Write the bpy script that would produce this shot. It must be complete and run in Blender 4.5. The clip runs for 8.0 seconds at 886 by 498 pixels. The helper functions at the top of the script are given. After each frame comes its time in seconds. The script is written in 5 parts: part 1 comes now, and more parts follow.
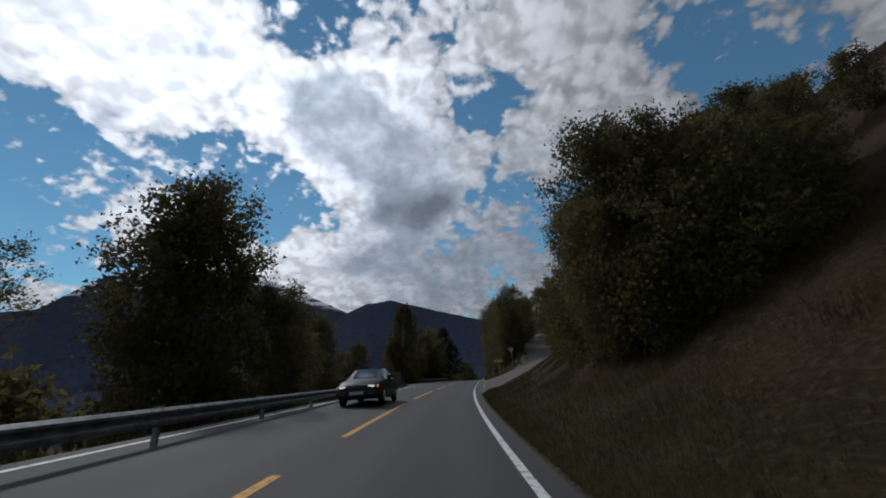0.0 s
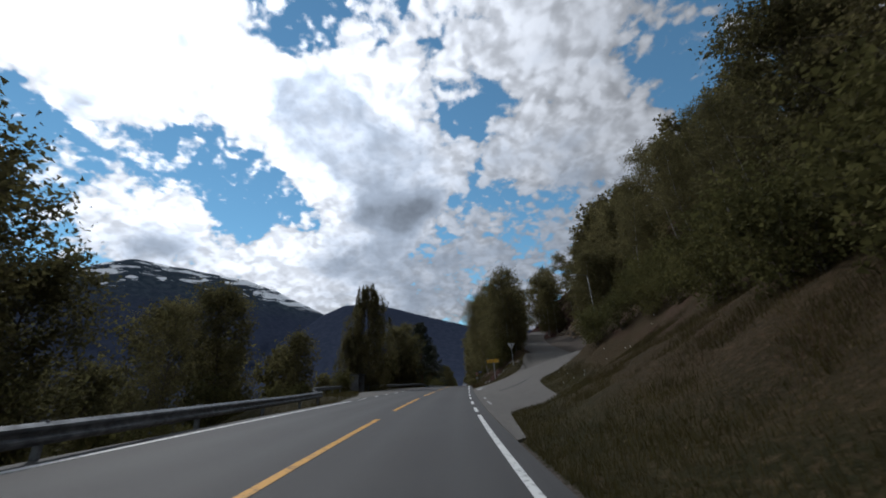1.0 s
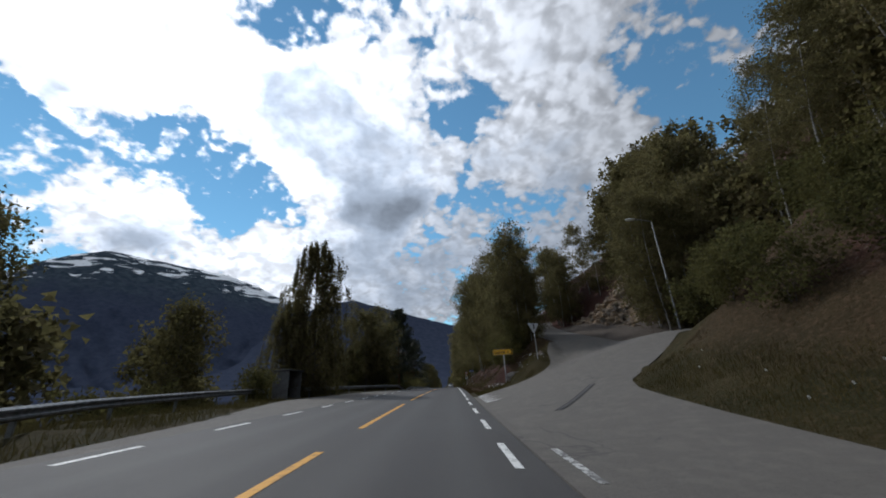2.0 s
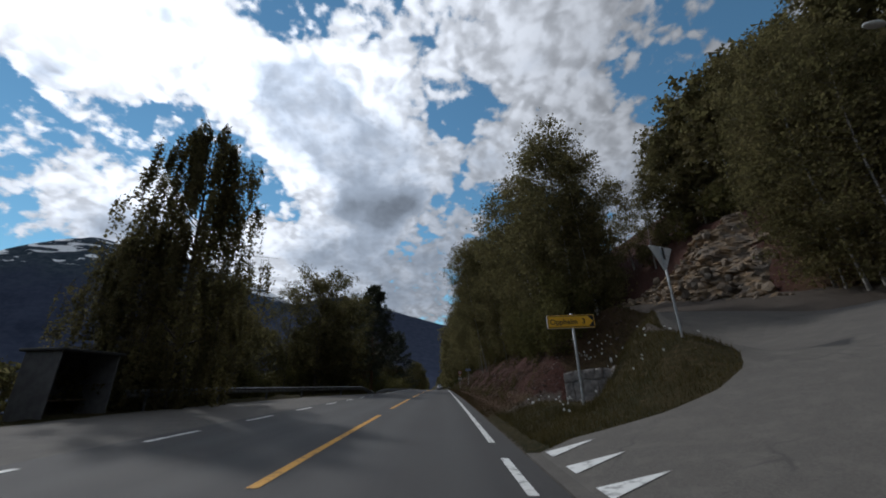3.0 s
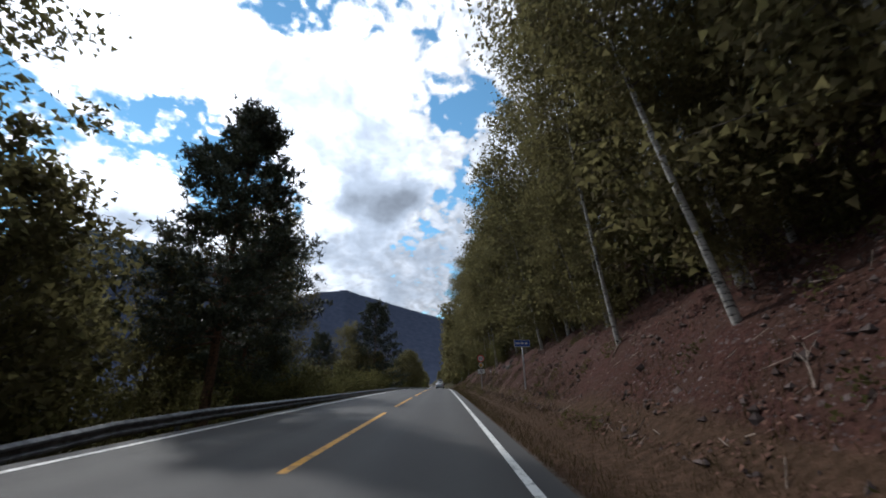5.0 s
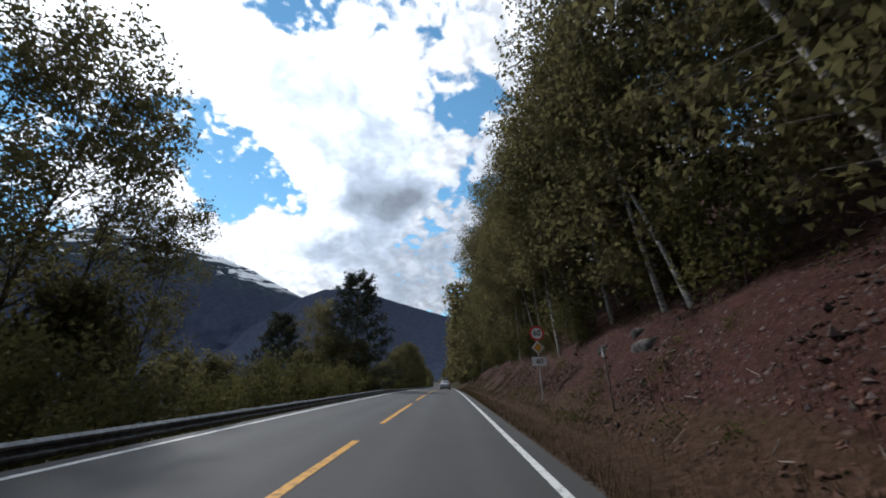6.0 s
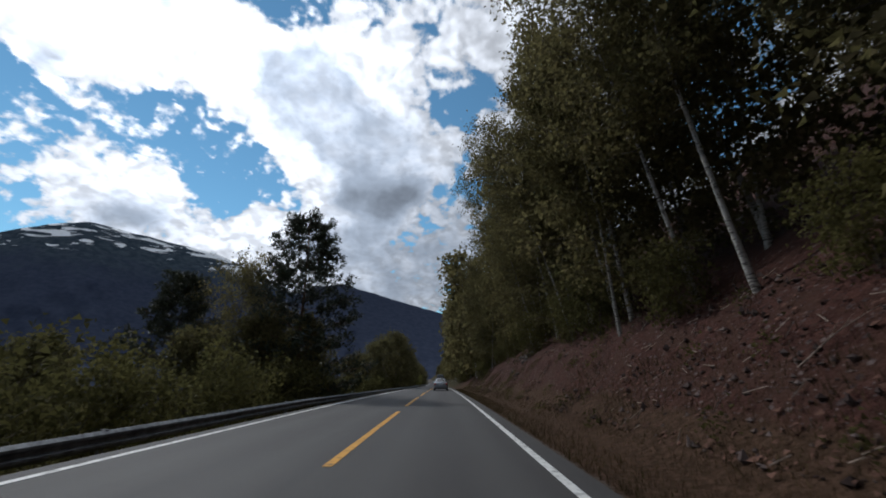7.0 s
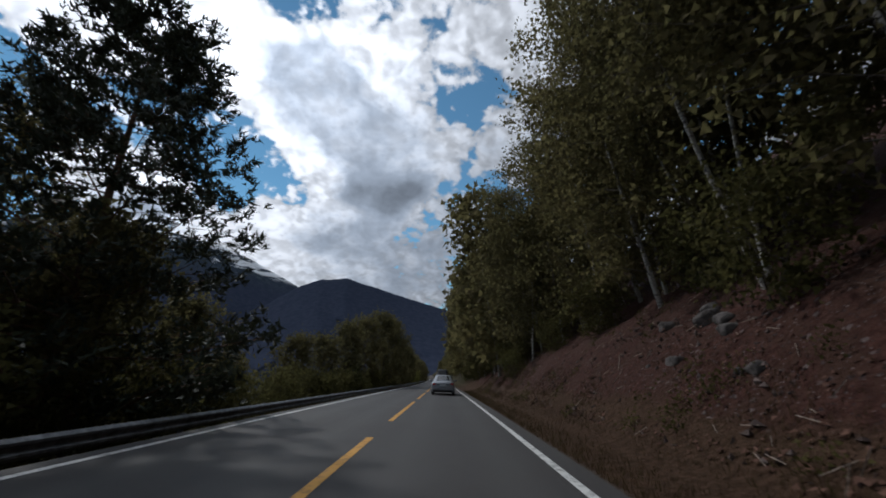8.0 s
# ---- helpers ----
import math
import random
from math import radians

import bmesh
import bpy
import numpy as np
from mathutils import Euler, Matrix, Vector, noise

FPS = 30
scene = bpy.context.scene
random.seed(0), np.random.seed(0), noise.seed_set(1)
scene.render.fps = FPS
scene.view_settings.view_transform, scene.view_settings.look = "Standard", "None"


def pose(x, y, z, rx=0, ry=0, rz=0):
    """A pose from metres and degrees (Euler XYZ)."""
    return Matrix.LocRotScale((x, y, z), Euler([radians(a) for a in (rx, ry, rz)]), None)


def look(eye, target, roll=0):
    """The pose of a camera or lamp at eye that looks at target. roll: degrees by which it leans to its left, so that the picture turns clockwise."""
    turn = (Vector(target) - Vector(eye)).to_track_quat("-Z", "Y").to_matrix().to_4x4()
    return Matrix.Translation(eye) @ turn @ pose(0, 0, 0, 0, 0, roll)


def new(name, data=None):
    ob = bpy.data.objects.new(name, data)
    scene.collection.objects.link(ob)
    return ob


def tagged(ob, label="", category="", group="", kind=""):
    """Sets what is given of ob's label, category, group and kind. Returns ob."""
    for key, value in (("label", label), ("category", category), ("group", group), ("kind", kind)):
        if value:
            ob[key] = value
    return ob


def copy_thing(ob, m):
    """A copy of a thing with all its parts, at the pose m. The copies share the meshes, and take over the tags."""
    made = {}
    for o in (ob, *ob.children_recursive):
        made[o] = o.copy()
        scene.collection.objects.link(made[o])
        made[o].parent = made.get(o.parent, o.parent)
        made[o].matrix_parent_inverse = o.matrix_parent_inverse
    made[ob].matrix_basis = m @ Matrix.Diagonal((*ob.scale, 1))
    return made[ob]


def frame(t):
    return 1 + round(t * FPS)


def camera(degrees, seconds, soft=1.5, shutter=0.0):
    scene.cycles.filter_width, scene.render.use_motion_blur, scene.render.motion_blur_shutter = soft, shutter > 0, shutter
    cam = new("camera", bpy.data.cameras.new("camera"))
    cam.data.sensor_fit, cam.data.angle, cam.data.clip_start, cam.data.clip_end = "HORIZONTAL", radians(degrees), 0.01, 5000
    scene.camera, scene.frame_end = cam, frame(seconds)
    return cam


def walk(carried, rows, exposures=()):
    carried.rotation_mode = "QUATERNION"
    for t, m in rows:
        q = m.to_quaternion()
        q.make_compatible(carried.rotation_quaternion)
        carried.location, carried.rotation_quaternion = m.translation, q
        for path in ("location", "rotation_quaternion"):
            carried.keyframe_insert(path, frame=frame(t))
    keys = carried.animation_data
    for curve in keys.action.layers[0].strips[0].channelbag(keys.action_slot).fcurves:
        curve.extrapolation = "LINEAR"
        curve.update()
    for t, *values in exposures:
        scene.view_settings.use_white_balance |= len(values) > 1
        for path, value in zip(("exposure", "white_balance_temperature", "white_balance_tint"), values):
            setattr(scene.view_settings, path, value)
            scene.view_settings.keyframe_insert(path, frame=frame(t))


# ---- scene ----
cam = camera(100.0, 8.0, soft=1.85, shutter=0.05)
walk(cam, [
    (0.0, pose(2.127, 0.259, 1.004, 110.49, 3.96, 7.16)),
    (0.5, pose(1.186, 8.724, 1.248, 110.75, 3.54, 5.56)),
    (1.0, pose(0.466, 17.204, 1.504, 110.89, 3.37, 3.87)),
    (1.5, pose(-0.037, 25.706, 1.762, 110.75, 3.37, 2.61)),
    (2.0, pose(-0.353, 34.226, 2.024, 110.73, 2.85, 1.53)),
    (2.5, pose(-0.522, 42.761, 2.289, 110.78, 1.96, 0.61)),
    (3.0, pose(-0.591, 51.310, 2.538, 110.66, 1.19, -0.18)),
    (3.5, pose(-0.605, 59.871, 2.757, 110.33, 0.69, -0.86)),
    (4.0, pose(-0.547, 68.440, 2.940, 110.34, 0.97, -0.62)),
    (4.5, pose(-0.491, 77.424, 3.102, 110.06, 0.94, -0.47)),
    (5.0, pose(-0.620, 86.682, 3.249, 109.87, 0.88, -0.00)),
    (5.5, pose(-0.750, 95.941, 3.371, 109.76, 0.81, 0.59)),
    (6.0, pose(-0.880, 104.953, 3.466, 109.63, 0.70, 0.66)),
    (6.5, pose(-0.983, 113.595, 3.534, 109.48, 0.57, 0.01)),
    (7.0, pose(-1.086, 122.238, 3.584, 109.22, 0.70, -0.13)),
    (7.5, pose(-1.189, 131.363, 3.615, 109.11, -0.30, 0.00)),
    (8.0, pose(-1.243, 140.810, 3.627, 108.70, -0.59, 0.07)),
], exposures=[(0.0, -0.58, 6000, 10), (0.5, -0.4, 6000, 10), (1.0, -0.08, 6000, 10), (1.7, 0.16, 6000, 10), (3.0, -0.25, 6000, 10), (3.6, 0.42, 6000, 10),
              (4.5, 0.55, 6000, 10), (6.0, 0.48, 6000, 10), (6.5, 0.2, 6000, 10), (7.0, -0.06, 6000, 10), (7.5, -0.16, 6000, 10), (8.0, -0.28, 6000, 10)])

# ---- world and sun ----
SUN_AZ, SUN_EL = 43.0, 44.0  # degrees left of the road's heading, degrees up


def direction(az, el):
    a, e = radians(az), radians(el)
    return Vector((-math.sin(a) * math.cos(e), math.cos(a) * math.cos(e), math.sin(e)))


class Nodes:
    """Short-hand for wiring a node tree."""

    def __init__(self, tree):
        self.t = tree
        tree.nodes.clear()

    def add(self, kind):
        return self.t.nodes.new(kind)

    def link(self, a, b):
        self.t.links.new(a, b)

    def put(self, socket, value):
        if isinstance(value, bpy.types.NodeSocket):
            self.link(value, socket)
        else:
            socket.default_value = value

    def math(self, op, a, b=None, c=None, clamp=False):
        n = self.add("ShaderNodeMath")
        n.operation, n.use_clamp = op, clamp
        for i, v in enumerate((a, b, c)):
            if v is not None:
                self.put(n.inputs[i], v)
        return n.outputs[0]

    def vec(self, op, a, b=None):
        n = self.add("ShaderNodeVectorMath")
        n.operation = op
        self.put(n.inputs[0], a)
        if b is not None:
            if op == "SCALE":
                self.put(n.inputs[3], b)
            else:
                self.put(n.inputs[1], b)
        return n.outputs["Value"] if op in ("DOT_PRODUCT", "LENGTH", "DISTANCE") else n.outputs[0]

    def noise(self, vector, scale, detail=4.0, rough=0.55, warp=0.0):
        n = self.add("ShaderNodeTexNoise")
        self.put(n.inputs["Vector"], vector)
        n.inputs["Scale"].default_value, n.inputs["Detail"].default_value = scale, detail
        n.inputs["Roughness"].default_value, n.inputs["Distortion"].default_value = rough, warp
        return n.outputs["Fac"]

    def add_colour_noise(self, vector, scale, detail=2.0):
        n = self.add("ShaderNodeTexNoise")
        self.put(n.inputs["Vector"], vector)
        n.inputs["Scale"].default_value, n.inputs["Detail"].default_value = scale, detail
        return n.outputs["Color"]

    def range(self, v, a, b, c=0.0, d=1.0, smooth=True):
        n = self.add("ShaderNodeMapRange")
        n.interpolation_type = "SMOOTHSTEP" if smooth else "LINEAR"
        self.put(n.inputs[0], v)
        for i, x in enumerate((a, b, c, d)):
            self.put(n.inputs[1 + i], x)
        return n.outputs[0]

    def mix(self, f, a, b):
        n = self.add("ShaderNodeMix")
        n.data_type = "RGBA"
        self.put(n.inputs[0], f)
        for i, v in ((6, a), (7, b)):
            self.put(n.inputs[i], (*v, 1) if isinstance(v, tuple) and len(v) == 3 else v)
        return n.outputs[2]


def make_world():
    w = bpy.data.worlds.new("sky")
    scene.world = w
    w.use_nodes = True
    n = Nodes(w.node_tree)
    sky = n.add("ShaderNodeTexSky")
    sky.sky_type, sky.sun_disc = "NISHITA", False
    sky.sun_elevation, sky.sun_rotation = radians(SUN_EL), radians(-SUN_AZ)
    sky.air_density, sky.dust_density, sky.ozone_density = 1.0, 0.0, 1.0
    d = n.add("ShaderNodeTexCoord").outputs["Generated"]
    sep = n.add("ShaderNodeSeparateXYZ")
    n.link(d, sep.inputs[0])
    z = n.math("MAXIMUM", sep.outputs[2], 0.0)
    flat = n.vec("SCALE", d, n.math("DIVIDE", 1.65, n.math("ADD", z, 0.6)))
    sunward = n.vec("ADD", flat, (-0.03, 0.03, 0.0))
    # ragged edges: the banks below are looked up along a slightly stirred direction
    stir = n.vec("SUBTRACT", n.add_colour_noise(flat, 4.5, 6.0), (0.5, 0.5, 0.5))
    bent = n.vec("NORMALIZE", n.vec("ADD", d, n.vec("SCALE", stir, 0.13)))

    def cells(v, scale):
        c = n.add("ShaderNodeTexVoronoi")
        c.feature = "SMOOTH_F1"
        n.put(c.inputs["Vector"], n.vec("ADD", v, n.vec("SCALE", n.add_colour_noise(v, 9.0, 3.0), 0.11)))
        c.inputs["Scale"].default_value = scale
        return n.math("SUBTRACT", 0.4, c.outputs["Distance"])

    def puffs(v):
        """Rounded heads of cloud, without their ragged rims."""
        mid = n.noise(v, 3.6, 3, 0.5, 0.2)
        heads = n.math("ADD", n.math("MULTIPLY", cells(v, 15.0), 0.40), n.math("MULTIPLY", cells(v, 33.0), 0.30))
        return n.math("ADD", heads, n.math("MULTIPLY", n.math("SUBTRACT", mid, 0.5), 0.75))

    def banks(rows):
        total = None
        for az, el, width, weight in rows:
            near = n.vec("DOT_PRODUCT", bent, tuple(direction(az, el)))
            fall = n.math("MULTIPLY", n.math("POWER", 2.718, n.math("DIVIDE", n.math("SUBTRACT", near, 1.0), radians(width) ** 2)), weight)
            total = fall if total is None else n.math("ADD", total, fall)
        return total

    here, there = puffs(flat), puffs(sunward)
    rims = n.math("ADD", n.math("MULTIPLY", n.math("SUBTRACT", n.noise(flat, 16.0, 7, 0.62, 0.15), 0.5), 0.75), n.math("MULTIPLY", n.math("SUBTRACT", n.noise(flat, 6.0, 6, 0.6, 0.2), 0.5), 0.5))
    # clear gaps and full banks: azimuth left of the heading, elevation, width, weight
    gaps = n.math("MAXIMUM", -0.275, banks(((52, 24.5, 3.6, -0.42), (48, 26.5, 3.4, -0.40), (44, 29.5, 2.8, -0.36), (41, 31.8, 1.8, -0.34), (39.5, 28.7, 2.8, -0.34), (35.5, 29.6, 2.8, -0.36), (32, 28.6, 2.8, -0.36),
                  (33, 25, 2.8, -0.32), (28, 26.3, 2.6, -0.32), (22.5, 25, 2.0, -0.30), (33.5, 22, 1.8, -0.26), (56.5, 30.5, 2.6, -0.30), (58, 25, 4.0, -0.35), (67, 29, 6.0, -0.4), (51.5, 17, 2.2, -0.35), (58, 15, 3.0, -0.3),
                  (35, 46.4, 1.6, -0.16), (30, 48.5, 2.0, -0.18), (24, 50, 2.0, -0.16), (-0.3, 40, 2.6, -0.28), (-7.5, 43, 2.8, -0.28), (-8.7, 39.3, 2.2, -0.24), (-6, 36.5, 1.8, -0.18),
                  (-1.6, 28.6, 2.4, -0.34), (-5.5, 29, 2.4, -0.32), (5.0, 22.6, 2.2, -0.30), (9, 20.6, 1.8, -0.24), (-20, 28, 3.0, -0.40), (-12, 26, 3.0, -0.22), (-33.7, 44.5, 2.4, -0.3), (-38, 37.5, 3.2, -0.42),
                  (-40, 41, 4.0, -0.45), (-44, 36, 4.6, -0.5), (-46, 43, 6.0, -0.5), (-45.5, 31, 2.6, -0.3),
                  (48, 40, 8.0, 0.32), (60, 42, 7.0, 0.28), (55, 36, 3.0, 0.2), (49.5, 21.3, 2.4, 0.40), (43.5, 22.4, 3.2, 0.36), (38.5, 23.0, 2.4, 0.28), (30.6, 20.2, 2.6, 0.34), (24.5, 17.5, 3.0, 0.30),
                  (20, 37, 7.0, 0.35), (12, 31.5, 4.5, 0.30), (10.5, 26.5, 4.0, 0.34), (15, 17.5, 6.0, 0.28), (-14, 47, 9.0, 0.10), (-24, 41, 8.0, 0.16), (-28, 31, 5.0, 0.24), (-12.5, 34, 4.0, 0.22), (-51, 29, 4.0, 0.3), (-56, 42, 7.0, 0.2))))
    dens = n.math("ADD", n.math("ADD", n.math("ADD", here, rims), 0.16), n.math("ADD", gaps, n.math("MULTIPLY", n.math("SUBTRACT", n.noise(flat, 1.2, 4, 0.5, 0.3), 0.5), 0.35)))
    cover = n.range(dens, -0.09, 0.11)
    pale = n.math("MINIMUM", 0.56, banks(((29, 38.5, 3.0, 0.50), (25.5, 41.8, 2.8, 0.50), (21, 42.0, 2.6, 0.45), (23.5, 38, 3.4, 0.50), (18, 37.0, 3.6, 0.50), (12, 36.2, 3.2, 0.46), (7, 35.2, 3.0, 0.40), (17.5, 33.2, 2.4, 0.50), (13.5, 32, 2.4, 0.42),
                                           (19.5, 19.5, 2.4, 0.40), (14.2, 16, 4.0, 0.50), (9, 14.5, 4.0, 0.5), (13, 21.5, 2.6, 0.36), (2, 18, 5.0, 0.40), (-10, 19, 8.0, 0.36), (-25, 22, 8.0, 0.32), (-4, 34, 4.0, 0.25), (-22, 36, 7.0, 0.22))))
    heavy = n.math("ADD", n.math("ADD", pale, banks(((15.2, 26.6, 1.7, 0.75), (11.5, 26.4, 1.9, 0.80), (8.0, 27.5, 2.0, 1.0), (4.6, 28.4, 1.7, 0.8),
                                                     (44, 19.2, 2.0, 0.6), (40, 19.4, 1.8, 0.5), (61, 29, 2.6, 0.5), (52.5, 33, 1.6, 0.4), (45, 42.5, 1.6, 0.4)))),
                   n.math("ADD", n.math("MULTIPLY", n.math("SUBTRACT", n.noise(flat, 4.6, 5, 0.55, 0.3), 0.5), 1.05), n.math("MULTIPLY", here, 0.40)))
    thick = n.range(heavy, 0.08, 0.80)
    glow = n.math("POWER", n.math("MAXIMUM", n.vec("DOT_PRODUCT", d, tuple(direction(SUN_AZ, SUN_EL + 2))), 0.0), 5.0)
    lump = n.range(n.math("SUBTRACT", there, here), -0.20, 0.20, 1.20, 0.78)
    body = n.range(dens, 0.0, 0.45, 0.80, 1.10)
    lit = n.math("MULTIPLY", n.math("MULTIPLY", n.math("ADD", 3.3, n.math("MULTIPLY", glow, 11.0)), lump), body)
    deep = n.range(heavy, 0.75, 1.30, 1.0, 0.62)
    shade = n.math("MULTIPLY", n.math("MULTIPLY", deep, n.math("ADD", 3.0, n.math("MULTIPLY", glow, 2.3))), n.math("MULTIPLY", n.range(n.noise(flat, 5.0, 3, 0.5), 0.3, 0.7, 0.9, 1.1), n.math("ADD", 0.6, n.math("MULTIPLY", lump, 0.4))))
    bright = n.math("ADD", n.math("MULTIPLY", lit, n.math("SUBTRACT", 1.0, thick)), n.math("MULTIPLY", shade, thick))
    cloud = n.vec("SCALE", n.mix(thick, (0.97, 0.99, 1.03), (0.86, 0.97, 1.13)), bright)
    clear = n.vec("MULTIPLY", sky.outputs[0], (0.72, 1.0, 0.94))
    both = n.mix(cover, clear, cloud)
    bg = n.add("ShaderNodeBackground")
    n.link(both, bg.inputs[0])
    bg.inputs[1].default_value = 0.11
    n.link(bg.outputs[0], n.add("ShaderNodeOutputWorld").inputs[0])


make_world()
lamp = bpy.data.lights.new("sun", "SUN")
lamp.energy, lamp.angle, lamp.color = 1.6, radians(2.0), (1.0, 0.95, 0.87)
sun = new("sun", lamp)
sun.matrix_world = look(direction(SUN_AZ, SUN_EL) * 300, (0, 0, 0))

# ---- materials ----


def material(name, paint, rough=0.8, metal=0.0, bump=None, translucent=0.0, spec=0.4, coat=0.0):
    """paint(nodes, position, island) gives the colour socket or a colour; bump = (scale, strength, metres)."""
    m = bpy.data.materials.new(name)
    m.use_nodes = True
    n = Nodes(m.node_tree)
    p = n.add("ShaderNodeBsdfPrincipled")
    geo = n.add("ShaderNodeNewGeometry")
    pos = geo.outputs["Position"]
    colour = paint(n, pos, geo.outputs["Random Per Island"]) if callable(paint) else (*paint, 1)
    n.put(p.inputs["Base Color"], colour)
    n.put(p.inputs["Roughness"], rough(n, pos) if callable(rough) else rough)
    p.inputs["Metallic"].default_value = metal
    p.inputs["Specular IOR Level"].default_value = spec
    p.inputs["Coat Weight"].default_value = coat
    if bump:
        b = n.add("ShaderNodeBump")
        b.inputs["Strength"].default_value, b.inputs["Distance"].default_value = bump[1], bump[2]
        n.link(n.noise(pos, bump[0], 6, 0.6), b.inputs["Height"])
        n.link(b.outputs[0], p.inputs["Normal"])
    out = n.add("ShaderNodeOutputMaterial")
    if translucent:
        t = n.add("ShaderNodeBsdfTranslucent")
        n.put(t.inputs[0], n.mix(0.5, colour, (0.15, 0.145, 0.055)))
        mx = n.add("ShaderNodeMixShader")
        mx.inputs[0].default_value = translucent
        n.link(p.outputs[0], mx.inputs[1])
        n.link(t.outputs[0], mx.inputs[2])
        n.link(mx.outputs[0], out.inputs[0])
    else:
        n.link(p.outputs[0], out.inputs[0])
    return m


def attribute(n, name):
    a = n.add("ShaderNodeAttribute")
    a.attribute_name = name
    return a.outputs["Fac"]


def paint_asphalt(n, p, i):
    grain = n.noise(p, 90, 3)
    patch = n.noise(p, 0.35, 5, 0.6)
    base = n.mix(n.range(grain, 0.3, 0.7), (0.030, 0.0275, 0.0275), (0.064, 0.059, 0.057))
    base = n.mix(n.math("MULTIPLY", n.range(patch, 0.35, 0.7), 0.5), base, (0.062, 0.061, 0.060))
    streak = n.noise(n.vec("MULTIPLY", p, (2.4, 0.07, 1.0)), 1.0, 6, 0.65)
    base = n.mix(n.math("MULTIPLY", n.range(streak, 0.4, 0.7), 0.45), base, (0.036, 0.034, 0.036))
    worn = attribute(n, "worn")
    return n.mix(n.math("MULTIPLY", worn, 0.45), base, (0.078, 0.076, 0.074))


def paint_old_asphalt(n, p, i):
    grain = n.noise(p, 70, 3)
    base = n.mix(n.range(grain, 0.3, 0.7), (0.063, 0.057, 0.051), (0.134, 0.122, 0.108))
    base = n.mix(n.math("MULTIPLY", n.range(n.noise(p, 2.2, 7, 0.7), 0.45, 0.65), 0.35), base, (0.162, 0.147, 0.128))
    crack = n.add("ShaderNodeTexVoronoi")
    crack.feature = "DISTANCE_TO_EDGE"
    n.put(crack.inputs["Vector"], n.vec("ADD", p, n.vec("SCALE", n.add_colour_noise(p, 1.5), 0.8)))
    crack.inputs["Scale"].default_value = 0.35
    line = n.math("MULTIPLY", n.range(crack.outputs["Distance"], 0.0, 0.02, 1.0, 0.0), n.range(n.noise(p, 0.4, 2), 0.5, 0.6))
    return n.mix(n.math("MULTIPLY", line, 0.5), base, (0.03, 0.03, 0.03))


def paint_ground(n, p, i):
    g1, g2 = n.noise(p, 0.5, 5), n.noise(p, 7, 5, 0.65)
    grass = n.mix(n.range(g1, 0.35, 0.65), (0.022, 0.022, 0.008), (0.040, 0.033, 0.014))
    grass = n.mix(n.range(g2, 0.45, 0.75), grass, (0.075, 0.053, 0.028))
    soil = n.mix(n.range(g2, 0.3, 0.7), (0.034, 0.0150, 0.0118), (0.082, 0.037, 0.029))
    soil = n.mix(n.range(n.noise(p, 1.3, 4, 0.6), 0.42, 0.66), soil, (0.058, 0.030, 0.022))
    # broken stone: pale and dark chips of two sizes
    for scale, share in ((7.0, 0.70), (17.0, 0.62)):
        chip = n.add("ShaderNodeTexVoronoi")
        n.put(chip.inputs["Vector"], n.vec("ADD", p, n.vec("SCALE", n.add_colour_noise(p, scale * 1.6), 0.5 / scale)))
        chip.inputs["Scale"].default_value = scale
        tone = n.add("ShaderNodeSeparateXYZ")
        n.link(chip.outputs["Color"], tone.inputs[0])
        shape = n.range(chip.outputs["Distance"], 0.22, 0.40, 1.0, 0.0)
        stone = n.mix(tone.outputs[1], (0.028, 0.018, 0.018), (0.150, 0.116, 0.110))
        soil = n.mix(n.math("MULTIPLY", shape, n.range(tone.outputs[0], share, share + 0.06)), soil, stone)
    grit = n.mix(n.range(n.noise(p, 40, 3), 0.3, 0.7), (0.060, 0.050, 0.043), (0.125, 0.106, 0.092))
    dry = n.mix(n.range(g2, 0.35, 0.7), (0.046, 0.027, 0.016), (0.086, 0.050, 0.033))
    grass = n.mix(attribute(n, "dry"), grass, dry)
    c = n.mix(n.range(n.math("ADD", attribute(n, "litter"), n.math("MULTIPLY", n.math("SUBTRACT", g1, 0.5), 0.8)), 0.35, 0.65), grass, soil)
    return n.mix(n.range(n.math("ADD", attribute(n, "gravel"), n.math("MULTIPLY", n.math("SUBTRACT", g2, 0.5), 0.7)), 0.4, 0.6), c, grit)


def paint_leaf(dark, light):
    """Leaf by leaf, clump by clump and plant by plant a different green."""
    def f(n, p, i):
        c = n.mix(i, dark, light)
        o = n.add("ShaderNodeObjectInfo").outputs["Random"]
        c = n.mix(n.math("MULTIPLY", o, 0.5), c, tuple(0.6 * a + 0.4 * b for a, b in zip(light, (0.10, 0.065, 0.02))))
        clump = n.range(n.noise(p, 0.9, 4, 0.6), 0.32, 0.68, 0.62, 1.5)
        own = n.range(n.math("FRACT", n.math("MULTIPLY", o, 7.31)), 0.0, 1.0, 0.72, 1.15)
        return n.vec("SCALE", c, n.math("MULTIPLY", clump, own))
    return f


def two_tone(a, b, scale, lo=0.35, hi=0.65):
    return lambda n, p, i: n.mix(n.range(n.noise(p, scale, 6, 0.65), lo, hi), a, b)


def paint_rock(n, p, i):
    c = n.mix(n.range(n.noise(p, 1.1, 5, 0.6), 0.35, 0.65), (0.15, 0.126, 0.104), (0.31, 0.215, 0.125))
    return n.mix(n.range(n.noise(p, 6, 6, 0.7), 0.50, 0.68), c, (0.07, 0.062, 0.055))


